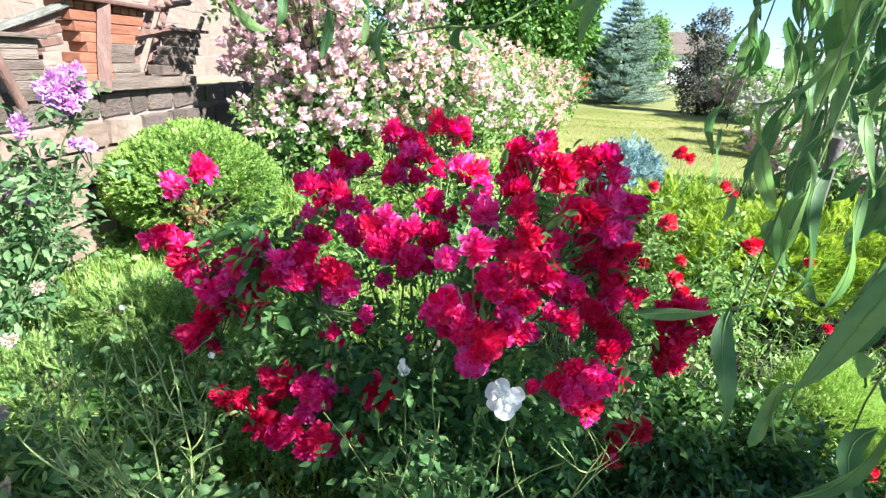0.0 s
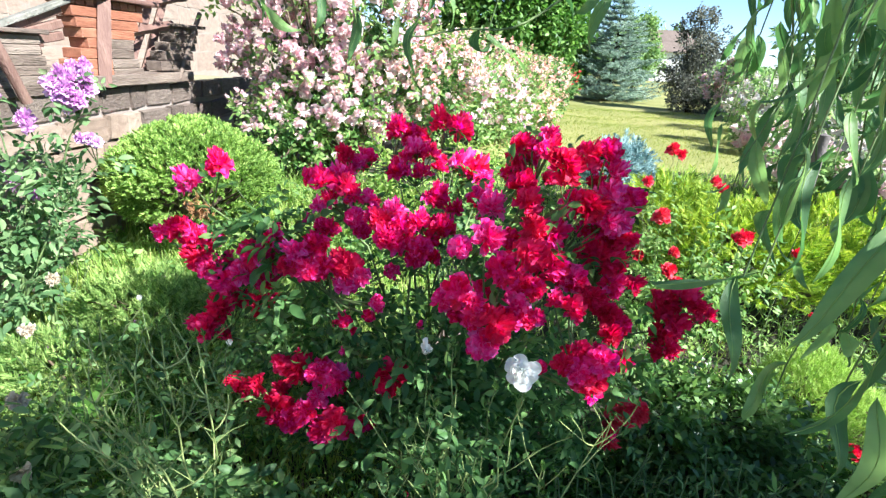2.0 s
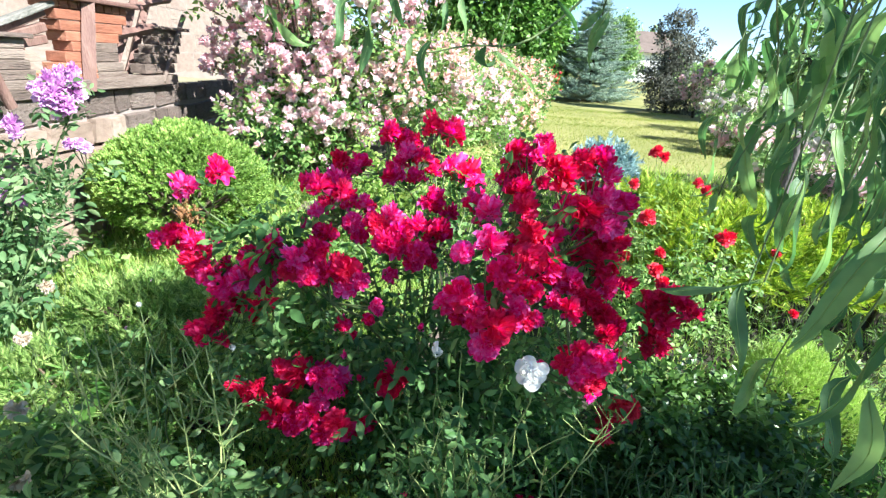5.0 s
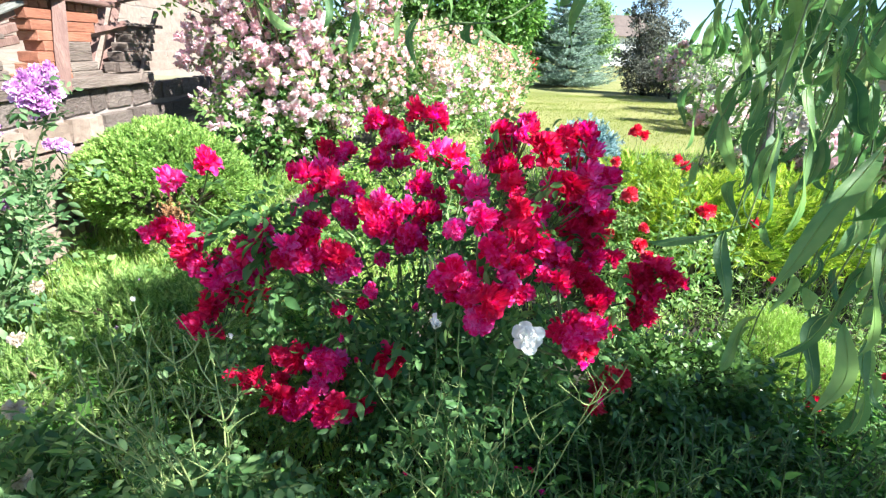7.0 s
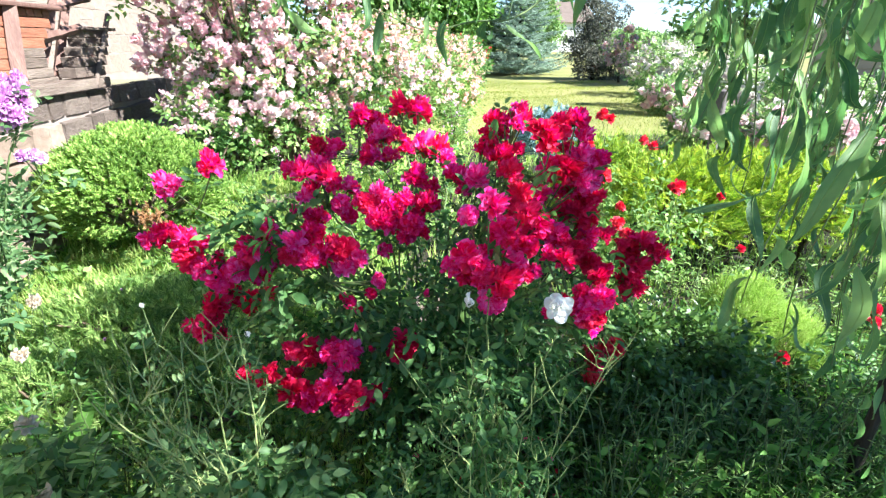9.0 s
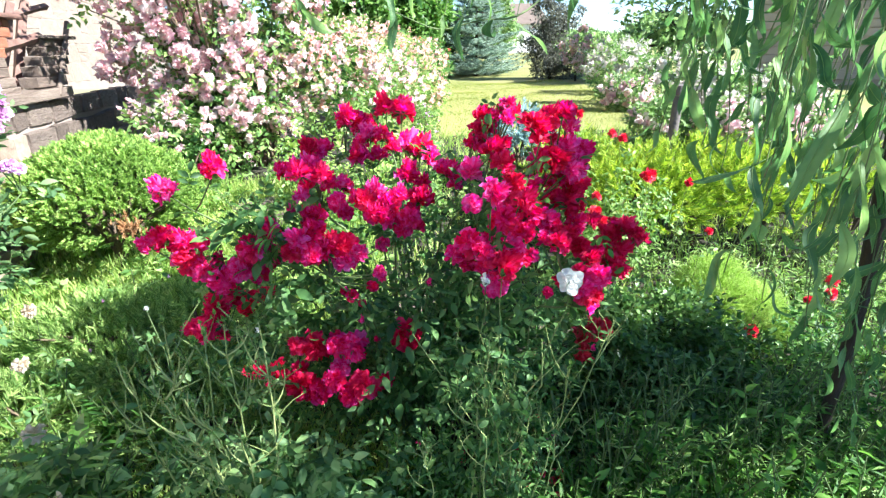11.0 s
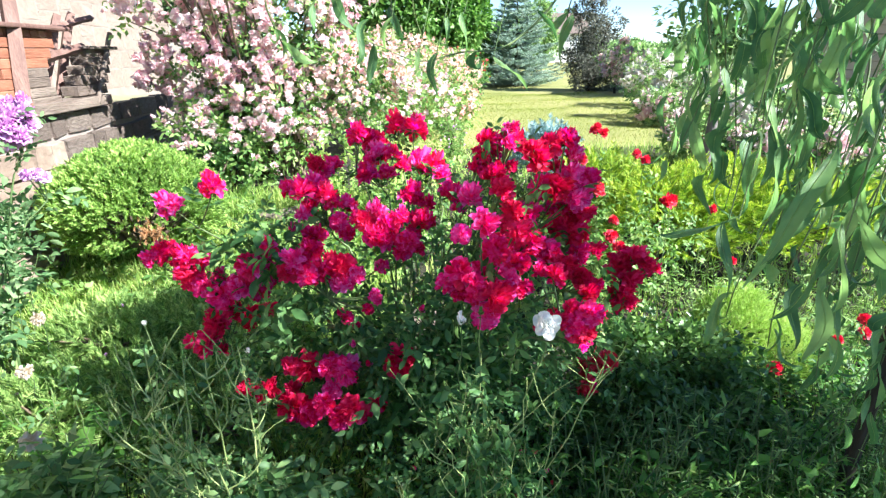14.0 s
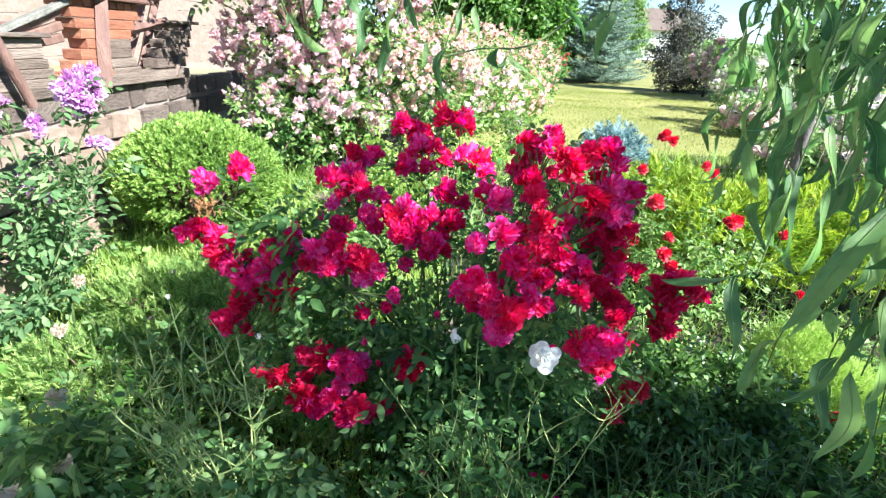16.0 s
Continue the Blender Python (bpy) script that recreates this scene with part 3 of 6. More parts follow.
def round_conifer():
    c, r = np.array([-1.335, 2.64, 0.770]), np.array([0.405, 0.37, 0.285])
    t = empty("globe_conifer", (-1.36, 2.64, float(hill(-1.36, 2.64))), "dense rounded dwarf conifer with bright green new growth", "shrub")
    g = Geo()
    shapes = [sprig(26, 0.32, 0.62, 0.042, s) for s in range(4)]
    for k, (n, lo, hi, shell) in enumerate(((1200, 0.07, 0.095, 0.015), (1100, 0.06, 0.09, 0.05), (700, 0.065, 0.10, 0.03), (900, 0.05, 0.08, 0.25))):
        p, d = ellipsoid_points(n, c, r, -0.72, shell)
        lump = 1 + 0.05 * np.sin(9 * p[:, :1] + 4 * p[:, 1:2]) * np.cos(7 * p[:, 2:3] + 3 * p[:, 1:2])
        p = c + (p - c) * lump
        gap = (d[:, 0] * 0.4 - d[:, 1] * 0.8 - d[:, 2] * 0.9 > 0.75) & (rng.random(len(d)) < 0.75)
        p, d = p[~gap], d[~gap]
        a = unit(d + np.array([[0, 0, 0.5]]) + rng.normal(size=d.shape) * 0.30)
        g.stamp(shapes[k], p - a * 0.03, turns(a, rng.normal(size=a.shape)), rng.uniform(lo, hi, len(p)))
    child("foliage", g.mesh("foliage", [BALL_LEAF], False), t, kind="stuff")
    g = Geo()
    for i in range(26):
        a = rng.uniform(0, 6.28)
        e = c + r * 0.8 * np.array([np.cos(a), np.sin(a), rng.uniform(-0.4, 0.6)])
        g.tube(bezier(np.array([-1.36, 2.64, 0.38]), c * [1, 1, 0] + np.array([0, 0, 0.6]), e, 6), np.linspace(0.022, 0.005, 6), 5)
    child("wood", g.mesh("wood", [TWIG]), t, kind="stuff")
    # withered tuft low on the near side
    g = Geo()
    p = np.array([-1.15, 2.285, 0.715]) + rng.normal(size=(70, 3)) * [0.032, 0.012, 0.022]
    a = unit(rng.normal(size=p.shape) + [0, -0.6, -0.5])
    g.stamp(shapes[0], p, turns(a, rng.normal(size=a.shape)), rng.uniform(0.03, 0.05, len(p)))
    child("dead_tuft", g.mesh("dead_tuft", [WITHERED], False), t, "withered tan growth")


def sprawling_conifer(name, label, spots, mat, size, spread, needles=14, upright=0.6, width=0.03):
    """A low conifer of arching, feathered branches."""
    x0, y0 = spots[0][0], spots[0][1]
    t = empty(name, (x0, y0, float(hill(x0, y0))), label, "shrub")
    g, w = Geo(), Geo()
    shapes = [sprig(needles, 0.34, spread, width, s + 40, True) for s in range(4)]
    for k, (x, y, z, rx, ry, rz, n) in enumerate(spots):
        c, r = np.array([x, y, z]), np.array([rx, ry, rz])
        p, d = ellipsoid_points(n, c, r, -0.35, 0.22)
        a = unit(d * 1.1 + np.array([[0, 0, upright]]) + rng.normal(size=d.shape) * 0.4)
        for j in range(4):
            g.stamp(shapes[j], p[j::4], turns(a[j::4], d[j::4] + rng.normal(size=d[j::4].shape) * 0.4), rng.uniform(size * 0.7, size * 1.25, len(p[j::4])))
        for i in range(9):
            e = p[rng.integers(len(p))]
            w.tube(bezier((x, y, float(hill(x, y)) - 0.02), (x, y, z), e, 6), np.linspace(0.014, 0.003, 6), 5)
    child("foliage", g.mesh("foliage", [mat], False), t, kind="stuff")
    child("wood", w.mesh("wood", [TWIG]), t, kind="stuff")
    return t


def spruce(name, at, height, width, mat, label, tiers=17):
    t = empty(name, at, label, "tree")
    x, y, z = at
    g, w = Geo(), Geo()
    w.tube([(x, y, z - 0.1), (x, y, z + height * 0.5), (x, y, z + height)], [0.05 * height / 2.5, 0.03, 0.006], 7)
    shapes = [sprig(16, 0.3, 0.7, 0.03, s + 60) for s in range(3)]
    for k in range(tiers):
        s = k / tiers
        h = z + height * (0.04 + 0.95 * s)
        reach = width * (1 - s) ** 0.85 * rng.uniform(0.85, 1.1) + 0.04
        for i in range(int(18 - 8 * s)):
            a = rng.uniform(0, 6.28)
            L = reach * rng.uniform(0.7, 1.1)
            d = np.array([np.cos(a), np.sin(a), 0])
            b = np.array([x, y, h])
            pts = bezier(b, b + d * L * 0.55 + [0, 0, -0.10 * L], b + d * L + [0, 0, 0.10 * L], 7)
            w.tube(pts, np.linspace(0.012, 0.003, 7), 4)
            side = np.array([-d[1], d[0], 0])
            n = max(10, int(46 * L / width + 8))
            u = rng.uniform(0.12, 1, n)
            base = np.stack([np.interp(u, np.linspace(0, 1, 7), pts[:, c]) for c in range(3)], 1)
            sg = rng.choice([-1, 1], n)
            al = unit(d[None] * 0.8 + side[None] * (sg * rng.uniform(0.2, 1.0, n))[:, None] + rng.normal(size=(n, 3)) * 0.22 + [0, 0, 0.12])
            g.stamp(shapes[i % 3], base, turns(al, rng.normal(size=al.shape)), height * rng.uniform(0.06, 0.10, n) * (1.15 - 0.5 * u))
    child("trunk", w.mesh("trunk", [BARK]), t)
    child("foliage", g.mesh("foliage", [mat], False), t, kind="stuff")
    return t


def leafy_tree(name, at, label, clumps, mat, leaf, category="tree", trunk=0.06, bloom=None, blooms=0, bloom_r=0.03, template=LEAFLET):
    """A trunk with limbs and a crown of leaf clumps. clumps: x, y, z, radius, leaves."""
    t = empty(name, at, label, category)
    g, w = Geo(), Geo()
    top = np.array([clumps[0][0], clumps[0][1], clumps[0][2]])
    base = np.array([at[0], at[1], at[2] - 0.05])
    fork = base + (top - base) * 0.35
    w.tube([base, (base + fork) / 2 + rng.normal(size=3) * trunk * 0.3, fork], [trunk, trunk * 0.85, trunk * 0.7], 8)
    b = Geo()
    for x, y, z, r, n in clumps:
        c = np.array([x, y, z])
        limb = bezier(fork, (fork + c) / 2 + [0, 0, r * 0.3], c, 6)
        w.tube(limb, np.linspace(trunk * 0.5, trunk * 0.12, 6), 5)
        m = max(6, n // 42)
        heads = c + unit(rng.normal(size=(m, 3))) * (r * rng.uniform(0.45, 1.0, (m, 1)))
        for hd in heads[:24]:
            w.tube(bezier(c, (c + hd) / 2 + rng.normal(size=3) * r * 0.1, hd, 4), np.linspace(trunk * 0.1, trunk * 0.03, 4), 4)
        k = rng.integers(0, m, n)
        p = heads[k] + rng.normal(size=(n, 3)) * r * 0.15
        a = unit(p - c + rng.normal(size=(n, 3)) * r * 0.8 + [0, 0, -0.2 * r])
        g.stamp(template, p, turns(a, [[0, 0, 1.0]] + rng.normal(size=(n, 3)) * 0.6), leaf * rng.uniform(0.65, 1.2, n))
        if blooms:
            q = heads[rng.integers(0, m, blooms)] + unit(rng.normal(size=(blooms, 3)) + [0, -0.6, 0.3]) * r * 0.17
            dd = unit(q - c + rng.normal(size=q.shape) * 0.3)
            b.stamp(SMALL_BLOOM, q, turns(np.cross(dd, rng.normal(size=dd.shape)), dd), bloom_r * rng.uniform(0.7, 1.2, blooms))
    child("trunk", w.mesh("trunk", [BARK]), t)
    child("crown", g.mesh("crown", [mat]), t, kind="stuff")
    if blooms:
        child("blossom", b.mesh("blossom", [bloom]), t, kind="stuff")
    return t


round_conifer()
leafy_tree("small_leaved_shrub", (0.92, 1.36, float(hill(0.92, 1.36))), "dense small-leaved glossy dark green shrub beside the red roses",
           [(0.76, 1.38, 0.42, 0.19, 1300), (0.96, 1.40, 0.42, 0.20, 1500), (1.14, 1.46, 0.36, 0.18, 1200), (0.90, 1.18, 0.26, 0.19, 1200), (1.14, 1.26, 0.28, 0.18, 1100), (0.70, 1.18, 0.24, 0.17, 900), (1.30, 1.34, 0.26, 0.15, 800)], GLOSS_LEAF, 0.034, "shrub", 0.02)
sprawling_conifer("golden_juniper", "low spreading juniper with golden yellow-green feathery foliage",
                  [(1.35, 2.25, 0.66, 0.38, 0.28, 0.26, 760), (1.75, 2.30, 0.66, 0.36, 0.3, 0.28, 760), (1.15, 2.55, 0.72, 0.28, 0.28, 0.22, 520), (2.2, 2.3, 0.62, 0.4, 0.35, 0.28, 560), (2.7, 2.2, 0.6, 0.4, 0.35, 0.26, 480)], GOLD_LEAF, 0.115, 0.62, 26, 0.5, 0.02)
sprawling_conifer("thread_cypress", "soft lime-green mound of thread-leaved cypress",
                  [(1.38, 1.62, 0.36, 0.17, 0.16, 0.23, 5200), (1.52, 1.55, 0.28, 0.17, 0.16, 0.20, 4200)], LIME_LEAF, 0.036, 0.34, 12, 0.9, 0.022)
sprawling_conifer("creeping_juniper", "low spreading green juniper with soft feathery sprays",
                  [(-1.22, 1.95, 0.34, 0.32, 0.25, 0.13, 520), (-0.95, 1.66, 0.27, 0.30, 0.25, 0.13, 520), (-1.32, 1.55, 0.24, 0.28, 0.25, 0.13, 460), (-0.86, 2.0, 0.36, 0.28, 0.22, 0.12, 400), (-0.72, 1.45, 0.22, 0.25, 0.2, 0.12, 380)], JUNIPER_LEAF, 0.10, 0.6, 18, 0.5, 0.022)
sprawling_conifer("dwarf_blue_spruce", "small silvery blue dwarf spruce beside the lawn",
                  [(1.00, 3.15, 0.86, 0.19, 0.17, 0.20, 420)], BLUE_LEAF, 0.10, 0.8, 18, 0.3, 0.03)
spruce("blue_spruce", (3.22, 13.0, 0.74), 2.35, 1.25, SPRUCE_LEAF, "young blue-green spruce standing on the lawn", 20)
leafy_tree("dark_shrub", (4.35, 11.0, 0.74), "tall grey-purple leaved shrub at the lawn's edge",
           [(4.25, 11.0, 1.35, 0.50, 2600), (4.30, 11.0, 1.95, 0.42, 1900), (4.60, 11.1, 1.15, 0.42, 1500), (4.25, 11.0, 2.40, 0.32, 1100), (4.62, 11.0, 2.0, 0.32, 900), (4.0, 11.0, 2.2, 0.24, 420), (4.0, 11.0, 1.45, 0.34, 1100), (4.15, 10.9, 0.98, 0.38, 1500), (4.6, 10.9, 0.96, 0.34, 1200)], DARK_LEAF, 0.06, "shrub")
leafy_tree("pale_rose_shrub", (4.5, 10.1, 0.74), "pale pink flowering shrub beside the dark shrub",
           [(4.45, 10.1, 1.18, 0.36, 900), (4.75, 10.0, 1.16, 0.40, 1000), (4.60, 10.1, 1.48, 0.26, 500)], AIRY_LEAF, 0.05, "shrub", 0.03, PINK_PETAL, 260, 0.036)
leafy_tree("walnut_tree", (0.7, 10.6, 0.74), "broad green tree behind the pink roses",
           [(0.4, 10.5, 2.3, 0.8, 4400), (1.2, 10.8, 2.2, 0.75, 4400), (0.9, 10.5, 3.2, 1.0, 4800), (-0.6, 11, 2.6, 0.9, 3600), (1.75, 10.9, 2.9, 0.6, 2600), (0.6, 10.4, 1.6, 0.5, 2000), (1.65, 10.7, 2.0, 0.5, 1800)], TREE_LEAF, 0.125, trunk=0.12)
leafy_tree("green_shrub", (2.45, 13.5, 0.74), "light green shrub at the back of the lawn",
           [(2.35, 13.5, 1.5, 0.6, 2600), (2.0, 13.3, 1.2, 0.45, 1600), (2.45, 13.5, 2.0, 0.4, 1300)], TREE_LEAF, 0.10, "shrub")
leafy_tree("orchard_tree", (4.9, 17.0, 0.76), "rounded green tree behind the spruce",
           [(4.85, 17, 2.2, 0.65, 3200), (5.2, 17.2, 1.7, 0.5, 2200), (4.8, 17.1, 2.65, 0.4, 1400), (4.7, 17.0, 1.5, 0.5, 2000)], AIRY_LEAF, 0.10, trunk=0.1)
leafy_tree("garden_tree", (6.6, 9.2, 0.74), "green tree standing beside the grey house",
           [(5.6, 9.0, 1.9, 0.75, 800), (6.4, 9.2, 1.7, 0.8, 1000), (5.3, 9.3, 1.4, 0.5, 500), (6.0, 8.8, 2.5, 0.6, 450)], AIRY_LEAF, 0.13, trunk=0.09)

# ---- houses ----


def white_house():
    h = empty("white_house", (12.95, 40.0, 0.55), "small white rendered house with a brown tiled roof", "house")
    child("wall", from_bm(block((2.8, 5.0, 2.2), 0.02), "wall", STUCCO), h, "", Matrix.Translation((0, 0, 1.05)))
    bm = bmesh.new()
    a = [bm.verts.new(p) for p in ((-1.7, -2.8, 0), (1.7, -2.8, 0), (1.7, 0, 1.45), (-1.7, 0, 1.45), (1.7, 2.8, 0), (-1.7, 2.8, 0))]
    for f in ((0, 1, 2, 3), (3, 2, 4, 5), (0, 3, 5), (1, 4, 2), (0, 5, 4, 1)):
        bm.faces.new([a[i] for i in f])
    child("roof", from_bm(bm, "roof", TILE), h, "brown tiled gable roof", Matrix.Translation((0, 0, 2.15)))
    w = child("window", from_bm(block((0.7, 0.08, 0.9), 0.01), "window_frame", STUCCO), h, "", Matrix.Translation((0.9, -2.52, 1.2)))
    child("pane", from_bm(block((0.56, 0.04, 0.74), 0.004), "pane", DARKGLASS), w, "", Matrix.Translation((0, -0.04, 0)))


def grey_house():
    h = empty("grey_house", (9.6, 9.6, 0.74), "house clad in beige horizontal siding", "house")
    child("wall", from_bm(block((5.0, 3.0, 2.5), 0.02), "wall", SIDING), h, "", Matrix.Translation((0, 0, 1.15)))
    me = from_bm(block((5.06, 0.03, 0.125), 0.006), "board", SIDING)
    for i in range(17):
        child("board", me, h, "", Matrix.Translation((0, -1.515, 0.15 + 0.13 * i)) @ Matrix.Rotation(radians(-5), 4, "X"))
    bm = bmesh.new()
    a = [bm.verts.new(p) for p in ((-2.8, -1.9, 0), (2.8, -1.9, 0), (2.8, 0, 0.9), (-2.8, 0, 0.9), (2.8, 1.9, 0), (-2.8, 1.9, 0))]
    for f in ((0, 1, 2, 3), (3, 2, 4, 5), (0, 3, 5), (1, 4, 2), (0, 5, 4, 1)):
        bm.faces.new([a[i] for i in f])
    child("roof", from_bm(bm, "roof", TILE), h, "brown gable roof", Matrix.Translation((0, 0, 2.38)))
    turn = radians(-42)
    h.rotation_euler.z = turn
    h.location = Vector((6.95, 8.3, 0.74)) - Matrix.Rotation(turn, 3, "Z") @ Vector((-2.5, -1.5, 0))


white_house()
grey_house()

# ---- far woods that close the horizon ----


def far_woods():
    g = Geo()
    for n, a0, a1, lo, hi in ((26000, -0.75, 0.95, 0.28, 0.6), (5000, -1.9, -0.75, 0.6, 1.2), (9000, 0.95, 4.38, 0.6, 1.2)):
        a = rng.uniform(a0, a1, n)
        d = rng.uniform(46, 58, n)
        x, y = np.sin(a) * d, np.cos(a) * d
        top = 2.6 + 0.8 * np.sin(a * 9) + 0.8 * np.sin(a * 23 + 1) + 0.4 * np.sin(a * 61)
        z = hill(x, y) + rng.uniform(0, 1, n) ** 0.8 * np.maximum(top, 1.2)
        g.stamp(LEAF, np.stack([x, y, z], 1), turns(unit(rng.normal(size=(n, 3))), rng.normal(size=(n, 3))), rng.uniform(lo, hi, n))
    thing("far_woods", g.mesh("far_woods", [AIRY_LEAF]), "distant belt of green trees around the garden", "woods", kind="stuff")


far_woods()

# ---- roses ----
RED_BLOOMS = bloom_meshes("bloom", RED_PETAL, 6, 100)
CRIMSON_BLOOMS = bloom_meshes("bloom", CRIMSON, 4, 120)
SCARLET_BLOOMS = bloom_meshes("bloom", SCARLET, 3, 130, nu=4, nv=4)
WHITE_BLOOMS = bloom_meshes("bloom", WHITE_PETAL, 2, 150, rings=((0.0, 1.0, 6, 0.0), (0.1, 0.8, 5, 0.14), (0.16, 0.55, 5, 0.24), (0.16, 0.3, 4, 0.3)), nu=11, nv=8, ruffle=0.26, span=(1.0, 1.3))
CREAM_BLOOMS = bloom_meshes("bloom", CREAM_PETAL, 2, 160, ruffle=0.2)
PURPLE_BLOOMS = bloom_meshes("bloom", PURPLE_PETAL, 3, 170, nu=4, nv=3)
PINK_BLOOMS = bloom_meshes("bloom", PINK_PETAL, 4, 190, nu=3, nv=3)


def bud_mesh(name, mat):
    g = Geo()
    g.add(*bloom_shape(7, ((0.0, 0.42, 4, 0.1), (0.1, 0.3, 3, 0.35)), 4, 4, 0.03))
    a = np.linspace(0, 2 * np.pi, 5, endpoint=False)
    d = np.stack([np.cos(a) * 0.5, np.sin(a) * 0.5, np.full(5, 0.7)], 1)
    g.stamp(NARROW, np.tile([[0, 0, -0.24]], (5, 1)), turns(d, -d * [1, 1, 0]), np.full((5, 3), (2.0, 0.8, 0.8)), 1)
    return g.mesh(name, [mat, ROSE_LEAF])


RED_BUD, WHITE_BUD, GREEN_BUD = bud_mesh("bud", RED_PETAL), bud_mesh("bud", WHITE_PETAL), bud_mesh("bud", PALE_LEAF)


def rose_bush(name, base, label, group=""):
    b = empty(name, base, label, "rose bush", group)
    return b


FOLIAGE = {}


def cane(bush, start, end, bend, r=0.006, mat=STEM):
    """One cane, with thorns; gives its points back."""
    g = Geo()
    pts = bezier(start, bend, end, 11) + np.concatenate([np.zeros((1, 3)), rng.normal(size=(9, 3)) * 0.006, np.zeros((1, 3))])
    g.tube(pts, np.linspace(r, r * 0.4, 11), 6)
    n = 10
    u = rng.uniform(0, 1, n)
    at = np.stack([np.interp(u, np.linspace(0, 1, 11), pts[:, c]) for c in range(3)], 1)
    d = unit(rng.normal(size=(n, 3)) + [0, 0, -0.3])
    g.stamp(NARROW, at, turns(d, rng.normal(size=(n, 3))), np.full((n, 3), (0.02, 0.010, 0.010)))
    child("cane", g.mesh("cane", [mat]), bush)
    return pts


def along(pts, n, lo=0.2, hi=1.0):
    u = rng.uniform(lo, hi, n)
    s = np.linspace(0, 1, len(pts))
    return np.stack([np.interp(u, s, pts[:, c]) for c in range(3)], 1)


def spray(bush, blooms, pool=RED_BLOOMS, leaves=15, leaf=0.032, centre=(0.03, 1.32, 0.72), lean=(0.22, -0.38, 0.5)):
    """A cane that carries a cluster of blooms, its pedicels and its leaves. blooms: x, y, z, radius."""
    g = FOLIAGE.setdefault(bush.name, Geo())
    c = np.mean([b[:3] for b in blooms], axis=0)
    base = np.array(bush.location)
    start = base + rng.normal(size=3) * [0.07, 0.06, 0]
    under = c + [0, 0.03, -0.10]
    pts = cane(bush, start, under, (start * 0.55 + under * 0.45) * [1, 1, 0] + [0, 0, c[2] * 0.75 + base[2] * 0.25], 0.006)
    p = along(pts, leaves, 0.25)
    out = unit(p - np.array(centre) + rng.normal(size=p.shape) * 0.4) * [1, 1, 0.4] + [0, 0, 0.15]
    compound_leaves(g, p, out, leaf * rng.uniform(0.8, 1.2, len(p)))
    more = []
    if pool in (RED_BLOOMS, CRIMSON_BLOOMS) and len(blooms) > 2:
        blooms = [(x, y, z, min(r * 0.92, 0.045)) for x, y, z, r in blooms]
        for x, y, z, r in blooms:
            for k in range(2):
                more.append((x + rng.normal() * 0.032, y + rng.uniform(-0.01, 0.06), z + rng.uniform(-0.045, 0.008), r * rng.uniform(0.6, 0.9)))
    for x, y, z, r in blooms + more:
        q = np.array([x, y, z])
        d = unit(unit(q - np.array(centre)) * 0.9 + np.array(lean) + rng.normal(size=3) * 0.35)
        kinds = CRIMSON_BLOOMS if pool is RED_BLOOMS and rng.random() < min(0.55, max(0.12, (x - 0.05) / 0.45)) else pool
        o = new("bloom", random.choice(kinds))
        o.parent = bush
        o.matrix_basis = Matrix.Translation(-bush.location) @ facing(q, d, r)
        stalks = Geo()
        stalks.tube(bezier(under, (under + q) / 2 - d * 0.02, q - d * r * 0.2, 5), 0.0022, 5)
        child("stalk", stalks.mesh("stalk", [STEM]), bush)
    k = max(3, len(blooms))
    p = c + rng.normal(size=(k, 3)) * [0.06, 0.05, 0.04] + [0, 0.07, -0.06]
    compound_leaves(g, p, unit(p - np.array(centre) + rng.normal(size=p.shape) * 0.5), np.full(k, leaf))


def fill(bush, spots, leaf=0.032, tiny=False):
    """Further leafy shoots of a bush. spots: x, y, z, rx, ry, rz, number of leaves."""
    g = FOLIAGE.setdefault(bush.name, Geo())
    base = np.array(bush.location)
    for x, y, z, rx, ry, rz, n in spots:
        for i in range(max(2, n // 45)):
            e = np.array([x, y, z]) + rng.normal(size=3) * [rx * 0.6, ry * 0.6, rz * 0.6]
            s = np.array([base[0] + (x - base[0]) * 0.6 * rng.random(), base[1] + (y - base[1]) * 0.6, float(hill(x, y)) - 0.02])
            pts = cane(bush, s, e, (s + e) / 2 + [0, 0, 0.15 * abs(e[2] - s[2])], 0.0019)
            p = along(pts, 8, 0.35)
            compound_leaves(g, p, unit(rng.normal(size=p.shape) * [1, 1, 0.5] + [0, 0, 0.2]), leaf * rng.uniform(0.7, 1.15, len(p)), 0, 5, tiny)
        p = np.array([x, y, z]) + unit(rng.normal(size=(n, 3))) * np.array([rx, ry, rz]) * rng.uniform(0.3, 1.0, (n, 1))
        p = p[p[:, 2] > hill(p[:, 0], p[:, 1])]
        compound_leaves(g, p, unit(rng.normal(size=p.shape) * [1, 1, 0.5] + (p - [x, y, z]) * 1.5), leaf * rng.uniform(0.7, 1.15, len(p)), 0, 5, tiny)


def finish(bush, mat=ROSE_LEAF, label=""):
    child("foliage", FOLIAGE.pop(bush.name).mesh("foliage", [mat]), bush, label, kind="stuff")


